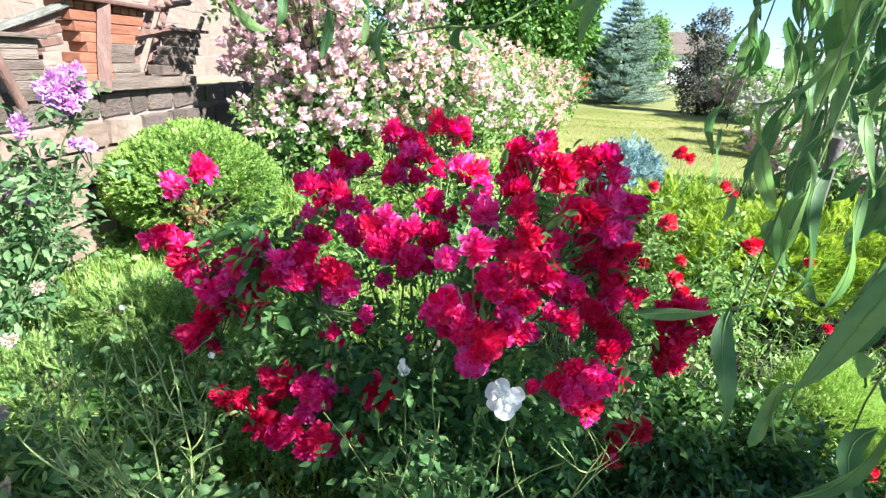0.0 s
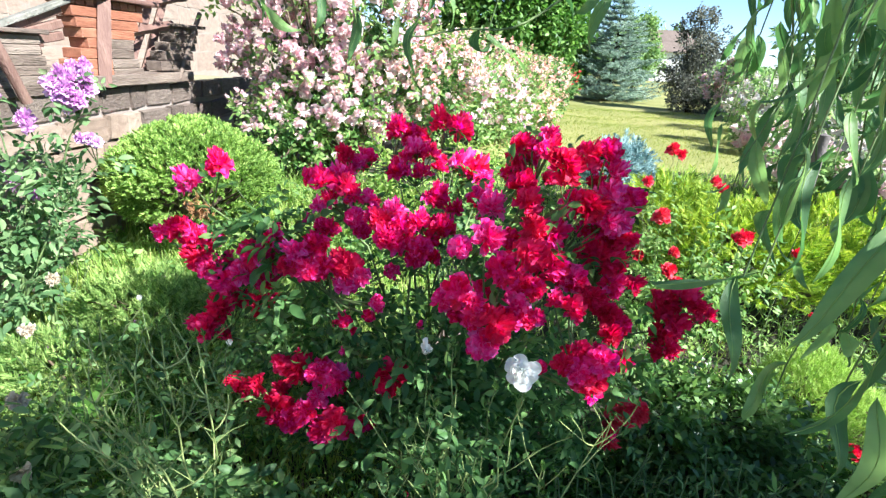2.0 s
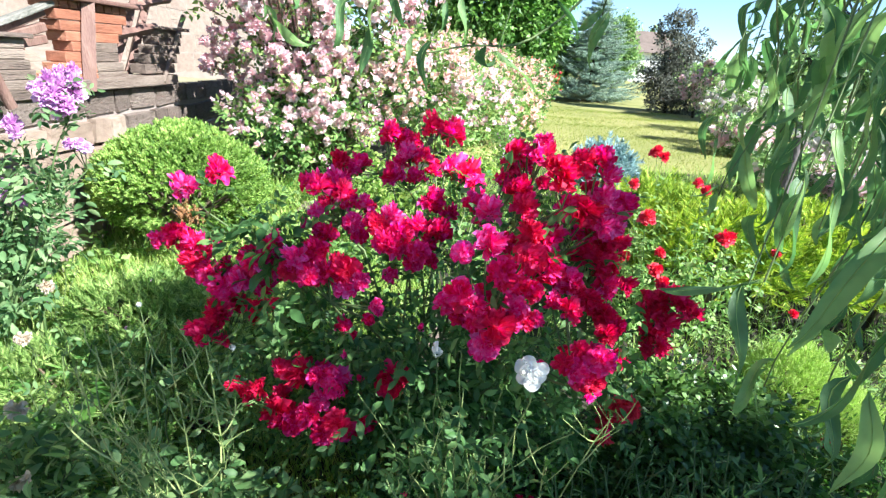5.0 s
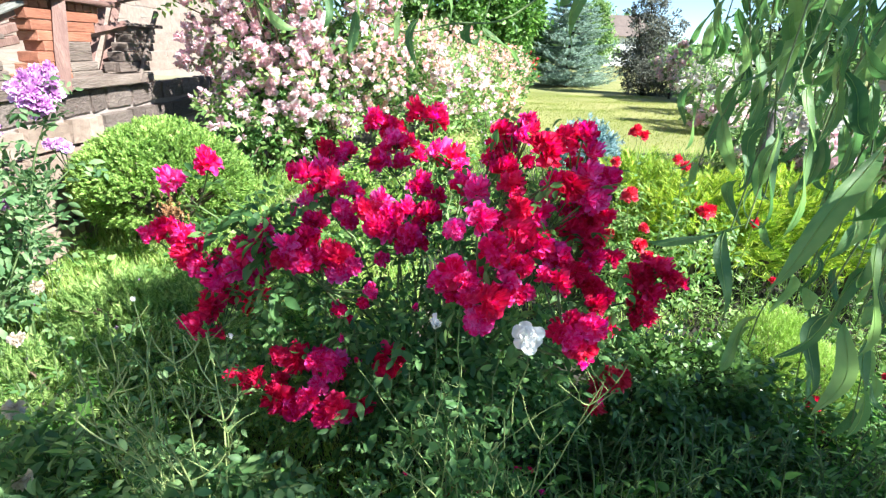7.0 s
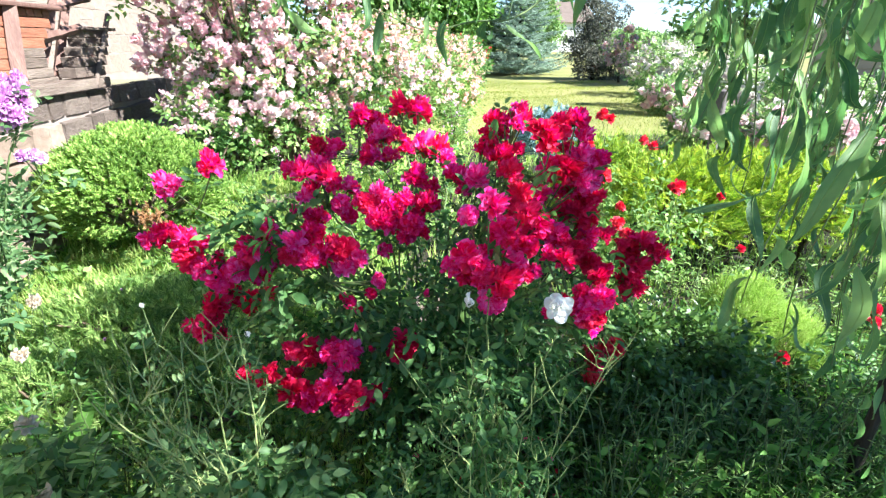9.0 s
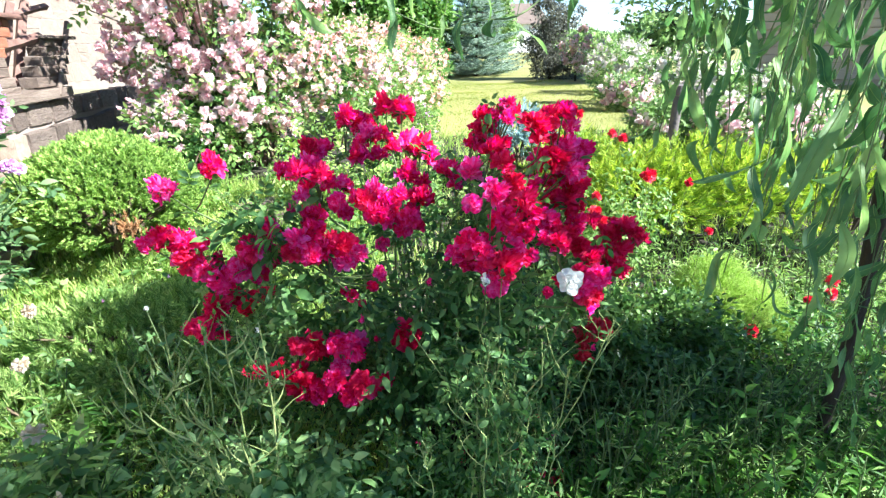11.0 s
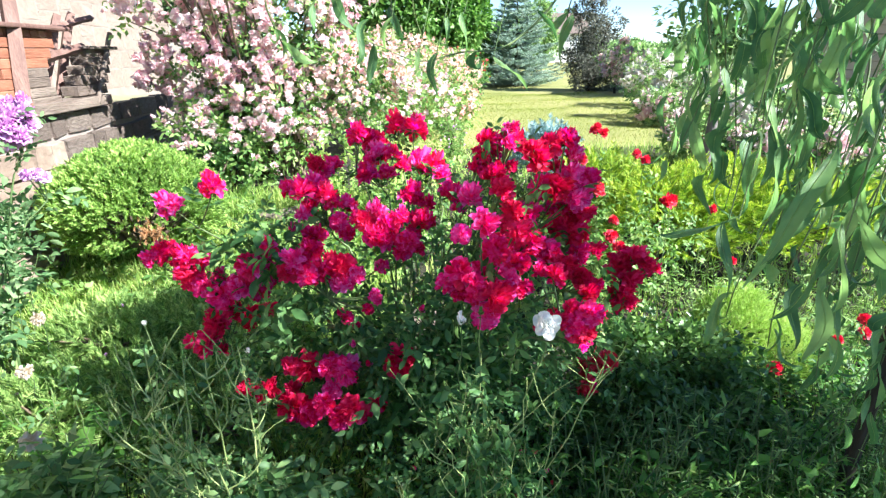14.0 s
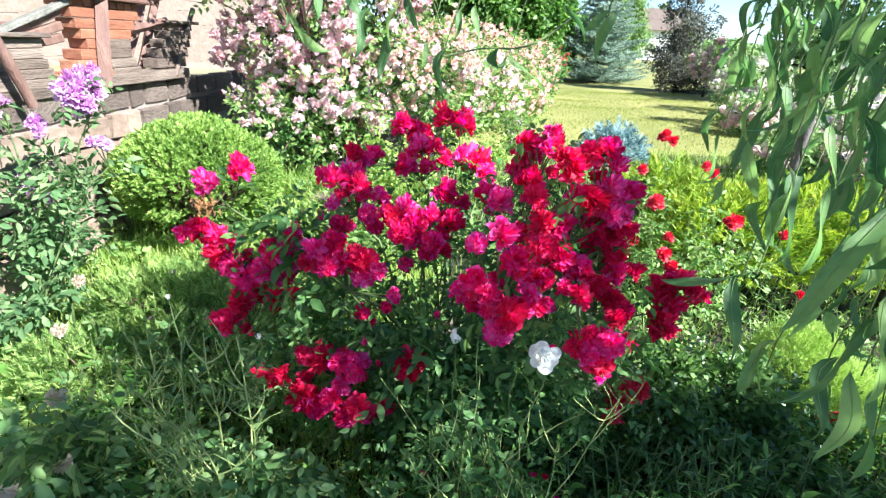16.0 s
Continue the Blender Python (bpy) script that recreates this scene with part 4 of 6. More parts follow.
def lone(bush, mesh, name, at, r, d=(0, -0.6, 0.7), stalk=None, label=""):
    """One more bloom or bud of a bush, on a cane of its own when stalk is given."""
    o = new(name, mesh)
    o.parent = bush
    dd = unit(np.array(d, float) + rng.normal(size=3) * 0.15)
    o.matrix_basis = Matrix.Translation(-bush.location) @ facing(at, dd, r)
    tagged(o, label)
    if stalk is not None:
        pts = cane(bush, stalk, np.array(at) - dd * r * 0.25, (np.array(stalk) + np.array(at)) / 2 + [0, 0, 0.1], 0.0022)
        p = along(pts, 7, 0.3, 0.85)
        compound_leaves(FOLIAGE.setdefault(bush.name, Geo()), p, unit(rng.normal(size=p.shape) * [1, 1, 0.4]), np.full(7, 0.026))


red_bush = rose_bush("red_rose_bush", (0.05, 1.35, float(hill(0.05, 1.35))), "large rose bush covered in crimson and magenta double blooms")
spray(red_bush, [(0.235, 1.16, 1.191, 0.039), (0.242, 1.094, 1.165, 0.038)])
spray(red_bush, [(0.062, 1.789, 1.235, 0.056)])
spray(red_bush, [(0.147, 0.843, 1.159, 0.039), (0.192, 0.902, 1.077, 0.044), (0.217, 0.907, 0.998, 0.038), (0.105, 0.889, 1.029, 0.044), (0.134, 0.873, 1.011, 0.03), (0.177, 0.863, 0.972, 0.048), (0.211, 0.896, 0.976, 0.034)])
spray(red_bush, [(0.142, 1.313, 1.1, 0.044), (0.225, 1.283, 1.226, 0.038), (0.214, 1.294, 1.186, 0.039)])
spray(red_bush, [(0.256, 1.035, 1.127, 0.04), (0.261, 0.996, 1.072, 0.039), (0.308, 1.029, 1.047, 0.045), (0.253, 0.925, 1.032, 0.031)])
spray(red_bush, [(-0.114, 1.562, 1.114, 0.046), (-0.072, 1.691, 1.167, 0.054), (-0.022, 1.661, 1.163, 0.043)])
spray(red_bush, [(0.294, 1.003, 1.273, 0.049), (0.345, 1.047, 1.289, 0.035)])
spray(red_bush, [(0.675, 1.266, 0.876, 0.05), (0.701, 1.24, 0.905, 0.045), (0.727, 1.219, 0.889, 0.036)], CRIMSON_BLOOMS)
# darker crimson petals here stand in for the bush's shade on this low cluster
spray(red_bush, [(-0.387, 1.046, 0.651, 0.034), (-0.428, 1.037, 0.65, 0.024), (-0.283, 1.076, 0.69, 0.046), (-0.334, 1.024, 0.603, 0.049)], CRIMSON_BLOOMS)
spray(red_bush, [(0.392, 1.06, 1.294, 0.035)])
spray(red_bush, [(-0.236, 1.658, 1.129, 0.048), (-0.144, 1.746, 1.233, 0.049), (-0.095, 1.753, 1.205, 0.05)])
spray(red_bush, [(0.556, 1.184, 0.544, 0.047), (0.531, 1.121, 0.531, 0.036)], SCARLET_BLOOMS, 6)
spray(red_bush, [(-0.12, 1.258, 1.051, 0.039), (-0.085, 1.294, 1.066, 0.04), (-0.056, 1.219, 1.041, 0.042), (-0.092, 1.204, 1.021, 0.042), (-0.014, 1.28, 1.048, 0.039), (-0.001, 1.18, 1.008, 0.037), (0.023, 1.366, 1.092, 0.05), (0.049, 1.242, 1.045, 0.043)])
spray(red_bush, [(0.331, 0.901, 1.004, 0.037), (0.415, 0.894, 0.955, 0.031), (0.364, 0.748, 0.979, 0.033), (0.437, 0.867, 0.915, 0.027), (0.353, 0.765, 0.932, 0.037), (0.321, 0.737, 0.96, 0.027), (0.296, 0.749, 0.965, 0.024)])
spray(red_bush, [(-0.229, 1.036, 0.708, 0.036), (-0.184, 1.025, 0.708, 0.048), (-0.284, 0.996, 0.595, 0.04), (-0.242, 0.976, 0.64, 0.039), (-0.165, 0.972, 0.62, 0.047), (-0.201, 0.975, 0.591, 0.04)])
spray(red_bush, [(-0.306, 1.391, 1.109, 0.051), (-0.272, 1.471, 1.11, 0.058), (-0.233, 1.389, 1.095, 0.042), (-0.276, 1.548, 1.156, 0.04), (-0.176, 1.385, 1.064, 0.037), (-0.198, 1.312, 1.033, 0.036), (-0.302, 1.323, 1.052, 0.027)])
spray(red_bush, [(0.001, 1.805, 1.25, 0.056)])
spray(red_bush, [(0.371, 1.048, 1.18, 0.044), (0.34, 1.084, 1.177, 0.037), (0.305, 1.075, 1.103, 0.045)])
spray(red_bush, [(-0.684, 1.279, 0.971, 0.044), (-0.629, 1.256, 0.956, 0.052), (-0.617, 1.24, 0.904, 0.044), (-0.587, 1.24, 0.88, 0.04), (-0.531, 1.221, 0.852, 0.052), (-0.485, 1.209, 0.882, 0.043), (-0.431, 1.179, 0.957, 0.054), (-0.448, 1.236, 0.885, 0.053)])
spray(red_bush, [(0.683, 1.226, 0.832, 0.05), (0.653, 1.216, 0.8, 0.041), (0.649, 1.145, 0.802, 0.035)], CRIMSON_BLOOMS)
spray(red_bush, [(0.128, 1.8, 1.083, 0.064)])
spray(red_bush, [(-0.382, 1.192, 1.001, 0.033), (-0.098, 1.108, 0.881, 0.023), (-0.177, 1.114, 0.814, 0.023), (-0.307, 1.134, 0.985, 0.04), (-0.265, 1.174, 0.995, 0.041), (-0.28, 1.132, 0.945, 0.04), (-0.239, 1.173, 0.933, 0.046), (-0.188, 1.18, 0.939, 0.05), (-0.148, 1.163, 0.923, 0.033), (-0.261, 1.265, 1.005, 0.039)])
spray(red_bush, [(0.235, 1.261, 1.267, 0.041), (0.288, 1.204, 1.304, 0.031), (0.29, 1.161, 1.283, 0.031)])
spray(red_bush, [(0.422, 1.099, 1.25, 0.033), (0.416, 1.08, 1.201, 0.044), (0.444, 1.08, 1.147, 0.045)])
spray(red_bush, [(0.566, 1.139, 0.614, 0.04), (0.599, 1.139, 0.605, 0.041)], SCARLET_BLOOMS, 6)
spray(red_bush, [(0.45, 1.122, 1.085, 0.039), (0.413, 1.149, 1.038, 0.045), (0.442, 1.099, 1.041, 0.043)], CRIMSON_BLOOMS)
spray(red_bush, [(-0.682, 1.357, 1.089, 0.045), (-0.492, 1.154, 1.187, 0.037)])
spray(red_bush, [(0.164, 1.122, 1.142, 0.039)])
spray(red_bush, [(0.157, 1.739, 1.066, 0.045)])
spray(red_bush, [(0.076, 1.8, 1.102, 0.058)])
spray(red_bush, [(-0.04, 1.003, 0.734, 0.049)], CRIMSON_BLOOMS)
spray(red_bush, [(-0.511, 1.419, 0.68, 0.051), (-0.44, 1.394, 0.718, 0.032)], CRIMSON_BLOOMS)
spray(red_bush, [(0.356, 1.044, 1.014, 0.042), (0.461, 1.089, 0.985, 0.04), (0.398, 1.011, 0.986, 0.034), (0.448, 1.022, 0.938, 0.034)])
spray(red_bush, [(-0.575, 1.263, 0.747, 0.046), (-0.55, 1.278, 0.776, 0.041), (-0.603, 1.234, 0.688, 0.046)], CRIMSON_BLOOMS)
fill(red_bush, [(-0.30, 1.20, 0.62, 0.28, 0.16, 0.24, 150), (0.05, 1.10, 0.66, 0.30, 0.15, 0.24, 170), (0.40, 1.15, 0.66, 0.24, 0.16, 0.26, 150), (0.0, 1.5, 0.74, 0.5, 0.2, 0.18, 60),
                (-0.40, 1.28, 1.02, 0.14, 0.10, 0.08, 40), (0.1, 1.25, 0.35, 0.55, 0.25, 0.16, 110), (-0.1, 1.34, 0.52, 0.45, 0.16, 0.26, 260), (0.3, 1.34, 0.54, 0.3, 0.16, 0.26, 190), (-0.35, 1.36, 0.84, 0.25, 0.12, 0.14, 40), (-0.1, 1.58, 0.82, 0.4, 0.12, 0.14, 40)])
fill(red_bush, [(-0.40, 1.22, 0.99, 0.15, 0.07, 0.06, 26), (0.1, 1.02, 0.70, 0.3, 0.06, 0.2, 30)], 0.048)
for x, y, z in ((0.43, 1.02, 0.80), (-0.18, 1.02, 0.86), (0.02, 1.0, 0.88), (-0.16, 1.0, 0.79), (-0.12, 1.02, 0.72), (0.50, 1.0, 0.62)):
    lone(red_bush, RED_BUD, "bud", (x, y, z), 0.022, (0.2, -0.5, 0.8), (x * 0.6, y + 0.1, z - 0.25))
for x, y, z in ((-0.007, 1.16, 0.23), (0.33, 0.98, 0.42), (0.36, 0.95, 0.37), (0.30, 1.0, 0.40)):
    lone(red_bush, RED_BUD, "bud", (x, y, z), 0.024, (0.1, -0.4, 0.9), (x, y + 0.05, 0.04))
finish(red_bush)

def candelabra(bush, start, end, forks, r, bud):
    """A bare flower stem that forks again and again, each fork ending in a green bud."""
    g = FOLIAGE.setdefault(bush.name, Geo())
    start, end = np.array(start, float), np.array(end, float)
    pts = cane(bush, start, end, (start + end) / 2 + [0, 0, 0.14], r, SAGE_STEM)
    lone(bush, GREEN_BUD, "bud", end + [0, 0, 0.008], bud, (0, 0, 1))
    for i in range(forks):
        f = pts[rng.integers(5, 10)]
        a = rng.uniform(0, 6.28)
        q = f + np.array([np.cos(a) * rng.uniform(0.03, 0.08), np.sin(a) * 0.03, rng.uniform(0.04, 0.11)])
        t = Geo()
        side = bezier(f, (f + q) / 2 + [np.cos(a) * 0.02, 0, -0.01], q, 6)
        t.tube(side, np.linspace(r * 0.6, r * 0.4, 6), 6)
        lone(bush, GREEN_BUD, "bud", q, bud * rng.uniform(0.7, 1.1), (0, 0, 1))
        for j in range(2):
            h = side[rng.integers(2, 5)]
            e = h + np.array([rng.normal() * 0.03, rng.normal() * 0.015, rng.uniform(0.02, 0.06)])
            t.tube(bezier(h, (h + e) / 2 + rng.normal(size=3) * 0.006, e, 4), r * 0.35, 5)
            lone(bush, GREEN_BUD, "bud", e, bud * rng.uniform(0.5, 0.8), (0, 0, 1))
        child("twig", t.mesh("twig", [SAGE_STEM]), bush)
    p = along(pts, 16, 0.25, 0.95)
    d = unit(rng.normal(size=p.shape) * [1, 1, 0.3] + [0, 0, 0.5])
    g.stamp(LEAF, p, turns(d, [[0, 0, 1.0]] + rng.normal(size=p.shape) * 0.4), rng.uniform(0.016, 0.036, 16))


# a white rose with bare green flower stems in front of the red bush
white_bush = rose_bush("white_rose_bush", (0.16, 0.80, 0.0), "slender white rose bush with one open bloom and many buds")
lone(white_bush, WHITE_BLOOMS[0], "bloom", (0.194, 0.53, 1.080), 0.025, (-0.1, -0.75, 0.5), (0.17, 0.78, 0.3), "open white bloom")
lone(white_bush, WHITE_BUD, "bud", (0.062, 0.60, 1.055), 0.022, (0, -0.2, 1), (0.12, 0.76, 0.3))
for x, y, z in ((0.10, 0.62, 1.06), (0.02, 0.64, 0.95), (0.17, 0.62, 0.99), (-0.02, 0.66, 0.88), (0.08, 0.66, 0.92)):
    lone(white_bush, GREEN_BUD, "bud", (x, y, z), 0.014, (0, -0.1, 1), (0.12, 0.78, 0.3))
for k in range(11):
    candelabra(white_bush, np.array([0.14, 0.78, 0.1]) + rng.normal(size=3) * [0.10, 0.04, 0], (rng.uniform(-0.14, 0.40), rng.uniform(0.56, 0.74), rng.uniform(0.72, 0.98)), 3, 0.0022, 0.0095)
fill(white_bush, [(0.14, 0.74, 0.62, 0.22, 0.08, 0.16, 120), (0.0, 0.82, 0.45, 0.28, 0.1, 0.16, 130), (0.26, 0.84, 0.36, 0.14, 0.08, 0.10, 40)], 0.022)
finish(white_bush)

spent_bush = rose_bush("spent_rose_bush", (-0.42, 0.86, 0.0), "rose bush gone over, with bare forked flower stems and buds")


for ex, ey, ez in ((-0.60, 0.68, 0.90), (-0.54, 0.72, 0.97), (-0.47, 0.70, 0.94), (-0.42, 0.76, 0.98), (-0.36, 0.74, 0.93), (-0.33, 0.82, 0.86), (-0.63, 0.78, 0.82), (-0.50, 0.64, 0.84), (-0.40, 0.66, 0.80)):
    candelabra(spent_bush, np.array([-0.44, 0.86, 0.0]) + rng.normal(size=3) * [0.05, 0.04, 0], np.array([ex, ey, ez]) + rng.normal(size=3) * 0.015, 6, 0.0031, 0.014)
lone(spent_bush, WHITE_BUD, "bud", (-0.415, 0.97, 0.813), 0.020, (0.2, -0.5, 0.6), (-0.42, 0.9, 0.4))
lone(spent_bush, WHITE_BUD, "bud", (-0.70, 1.10, 0.84), 0.018, (0.2, -0.5, 0.6), (-0.6, 1.0, 0.4))
fill(spent_bush, [(-0.42, 0.82, 0.42, 0.26, 0.1, 0.16, 110), (-0.62, 0.95, 0.40, 0.2, 0.12, 0.18, 60)], 0.036)
fill(spent_bush, [(-0.40, 0.76, 0.56, 0.16, 0.07, 0.10, 46), (-0.30, 0.80, 0.46, 0.2, 0.08, 0.12, 46)], 0.044)
finish(spent_bush, SAGE_LEAF)

cream_bush = rose_bush("faded_rose_bush", (-0.98, 0.98, 0.02), "low rose bush with faded cream blooms going over")
for x, y, z, r in ((-0.96, 0.97, 0.60, 0.028), (-0.93, 0.90, 0.44, 0.026), (-1.02, 1.10, 0.72, 0.022), (-0.98, 0.85, 0.30, 0.026), (-1.05, 1.25, 0.80, 0.02), (-0.735, 0.55, 0.722, 0.028)):
    lone(cream_bush, random.choice(CREAM_BLOOMS), "bloom", (x, y, z), r, (0.3, -0.6, -0.5), (x, y + 0.1, 0.1))
fill(cream_bush, [(-0.98, 0.98, 0.36, 0.2, 0.14, 0.2, 90), (-1.0, 0.8, 0.2, 0.2, 0.12, 0.15, 60), (-0.92, 0.90, 0.52, 0.12, 0.1, 0.1, 24)], 0.05)
finish(cream_bush, SAGE_LEAF)

purple_bush = rose_bush("purple_rose_bush", (-1.56, 1.75, float(hill(-1.56, 1.75))), "rose bush with clusters of lilac-purple blooms")
spray(purple_bush, [(-1.38, 1.84, 1.31, 0.038), (-1.33, 1.82, 1.30, 0.04), (-1.30, 1.86, 1.27, 0.036), (-1.40, 1.83, 1.26, 0.038), (-1.35, 1.80, 1.25, 0.042), (-1.31, 1.82, 1.23, 0.034), (-1.36, 1.88, 1.34, 0.03), (-1.39, 1.80, 1.29, 0.036), (-1.33, 1.79, 1.27, 0.038), (-1.29, 1.84, 1.31, 0.034), (-1.35, 1.83, 1.21, 0.036), (-1.41, 1.86, 1.22, 0.03), (-1.31, 1.88, 1.35, 0.028)], PURPLE_BLOOMS, 10, 0.036, (-1.5, 1.85, 0.8))
spray(purple_bush, [(-1.54, 1.84, 1.15, 0.04), (-1.52, 1.82, 1.12, 0.03)], PURPLE_BLOOMS, 16, 0.036, (-1.5, 1.95, 0.8))
spray(purple_bush, [(-1.32, 1.86, 1.09, 0.028), (-1.29, 1.85, 1.08, 0.026), (-1.35, 1.85, 1.09, 0.024)], PURPLE_BLOOMS, 14, 0.036, (-1.5, 1.95, 0.8))
spray(purple_bush, [(-1.63, 1.83, 0.92, 0.038), (-1.60, 1.82, 0.89, 0.034), (-1.56, 1.84, 0.86, 0.026)], PURPLE_BLOOMS, 20, 0.038, (-1.5, 1.95, 0.7))
spray(purple_bush, [(-1.66, 1.84, 1.22, 0.04), (-1.68, 1.82, 1.18, 0.034)], PURPLE_BLOOMS, 14, 0.038, (-1.5, 1.95, 0.8))
fill(purple_bush, [(-1.58, 1.80, 0.75, 0.22, 0.14, 0.25, 95), (-1.48, 1.88, 0.92, 0.18, 0.12, 0.16, 45), (-1.66, 1.65, 0.5, 0.2, 0.16, 0.2, 60)], 0.048)
finish(purple_bush, GREYGREEN_LEAF)

scarlet_bush = rose_bush("scarlet_rose_bush", (0.98, 1.86, float(hill(0.98, 1.86))), "open rose bush with scattered small scarlet blooms")
for x, y, z, r in ((0.845, 1.73, 0.80, 0.032), (0.83, 2.03, 0.745, 0.028), (0.884, 2.0, 0.923, 0.04), (1.05, 1.70, 0.946, 0.034), (1.08, 1.72, 0.94, 0.026), (0.79, 1.96, 1.066, 0.024), (0.86, 1.75, 0.86, 0.022), (1.12, 2.05, 1.04, 0.026), (1.06, 2.5, 1.12, 0.036), (1.10, 2.5, 1.10, 0.03), (1.26, 1.72, 0.90, 0.02), (1.30, 1.6, 0.72, 0.02), (0.86, 1.68, 0.77, 0.028), (1.2, 2.3, 1.02, 0.028)):
    lone(scarlet_bush, random.choice(SCARLET_BLOOMS), "bloom", (x, y, z), r, (0.1, -0.4, 0.8), (x * 0.7 + 0.3, y, float(hill(x, y))))
fill(scarlet_bush, [(0.85, 1.80, 0.62, 0.18, 0.2, 0.2, 120), (1.05, 1.85, 0.66, 0.22, 0.2, 0.2, 110), (0.95, 2.15, 0.80, 0.2, 0.2, 0.18, 90), (0.72, 1.55, 0.50, 0.18, 0.15, 0.25, 90), (1.2, 2.0, 0.75, 0.2, 0.2, 0.18, 50)], 0.028)
finish(scarlet_bush, PALE_LEAF)

shoot_bush = rose_bush("young_rose_shoots", (-0.25, 2.95, float(hill(-0.25, 2.95))), "leafy yellow-green rose shoots without blooms")
fill(shoot_bush, [(-0.35, 2.95, 0.82, 0.24, 0.18, 0.22, 120), (0.0, 2.85, 0.84, 0.2, 0.16, 0.22, 90), (0.28, 3.1, 0.86, 0.16, 0.14, 0.18, 60)], 0.036)
finish(shoot_bush, GRASS)

low_red = rose_bush("low_red_rose", (1.55, 1.35, float(hill(1.55, 1.35))), "low rose with a few scarlet and dark faded blooms")
for x, y, z, r in ((1.40, 1.38, 0.36, 0.034), (1.55, 1.30, 0.52, 0.02), (1.72, 1.36, 0.50, 0.026), (1.66, 1.32, 0.58, 0.026)):
    lone(low_red, random.choice(SCARLET_BLOOMS), "bloom", (x, y, z), r, (0, -0.4, 0.8), (x, y + 0.05, 0.1))
fill(low_red, [(1.6, 1.3, 0.3, 0.28, 0.2, 0.16, 110)], 0.028)
finish(low_red)


def pink_roses():
    """The climbing rose: blobs of foliage set with clustered blooms; the nearest blooms are parts."""
    blobs = [(-1.02, 3.22, 2.15, 0.42, 0.32, 0.22, 26, 0.055), (-1.10, 3.74, 1.42, 0.44, 0.34, 0.42, 130, 0.062), (-0.75, 3.78, 1.60, 0.5, 0.34, 0.5, 150, 0.058), (-1.35, 3.75, 1.95, 0.45, 0.36, 0.4, 66, 0.058), (-0.85, 3.62, 1.12, 0.42, 0.3, 0.32, 70, 0.05), (-0.30, 3.95, 1.30, 0.48, 0.36, 0.36, 150, 0.040), (-0.55, 3.9, 2.05, 0.55, 0.4, 0.4, 80, 0.055), (-1.12, 3.45, 0.92, 0.36, 0.24, 0.26, 16, 0.045)]
    t = rose_bush("pink_climbing_rose", (-0.9, 3.8, float(hill(-0.9, 3.8))), "huge climbing rose massed with pale pink double blooms")
    g, b, inner, peach = Geo(), Geo(), Geo(), Geo()
    near = 0
    for x, y, z, rx, ry, rz, n, br in blobs:
        c, r = np.array([x, y, z]), np.array([rx, ry, rz])
        for i in range(10):
            e = c + unit(rng.normal(size=3)) * r * 0.9
            s = np.array([-0.9 + rng.normal() * 0.15, 3.85, float(hill(-0.9, 3.8))])
            w = Geo()
            w.tube(bezier(s, (s + c) / 2 + [0, 0, 0.2], e, 8), np.linspace(0.012, 0.004, 8), 5)
            child("cane", w.mesh("cane", [TWIG]), t)
        thin = 0.3 if z > 2.1 or x < -1.3 else (0.6 if z > 1.9 or x < -1.05 else 1.0)
        m = int(330 * thin)
        p = c + unit(rng.normal(size=(m, 3))) * r * rng.uniform(0.5, 1.05, (m, 1))
        compound_leaves(g, p, unit((p - c) / r + rng.normal(size=p.shape) * 0.6), rng.uniform(0.035, 0.055, m), 0, 5, True)
        # inner leaves get the darker leaf colour, deepening the shade between the blooms
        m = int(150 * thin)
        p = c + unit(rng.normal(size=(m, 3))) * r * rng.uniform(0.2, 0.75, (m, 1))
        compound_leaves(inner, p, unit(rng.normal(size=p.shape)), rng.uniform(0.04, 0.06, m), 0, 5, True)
        heads, hd = ellipsoid_points(int(n * 0.45), c, r * 1.03, -0.6, 0.12)
        for h, d in zip(heads, hd):
            if d[1] > 0.75:
                continue
            k = rng.integers(4, 12)
            q = h + rng.normal(size=(k, 3)) * rng.uniform(0.04, 0.075)
            dd = unit(d + rng.normal(size=(k, 3)) * 0.4 + [0.1, -0.2, 0.2])
            for j in range(k):
                if near < 300 and d[1] < 0.1:
                    o = new("bloom", PINK_BLOOMS[(near + j) % 4])
                    o.parent = t
                    o.matrix_basis = Matrix.Translation(-t.location) @ facing(q[j], dd[j], br * random.uniform(0.42, 0.78))
                    near += 1
                else:
                    (peach if x > -0.5 and rng.random() < 0.6 else b).stamp(SMALL_BLOOM, q[j:j + 1], turns(np.cross(dd[j:j + 1], rng.normal(size=(1, 3))), dd[j:j + 1]), np.array([br * rng.uniform(0.42, 0.78)]))
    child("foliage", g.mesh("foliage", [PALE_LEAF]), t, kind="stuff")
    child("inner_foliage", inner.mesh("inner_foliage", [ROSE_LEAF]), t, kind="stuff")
    child("blossom", b.mesh("blossom", [PINK_PETAL]), t, kind="stuff")
    child("peach_blossom", peach.mesh("peach_blossom", [PEACH_PETAL]), t, kind="stuff")


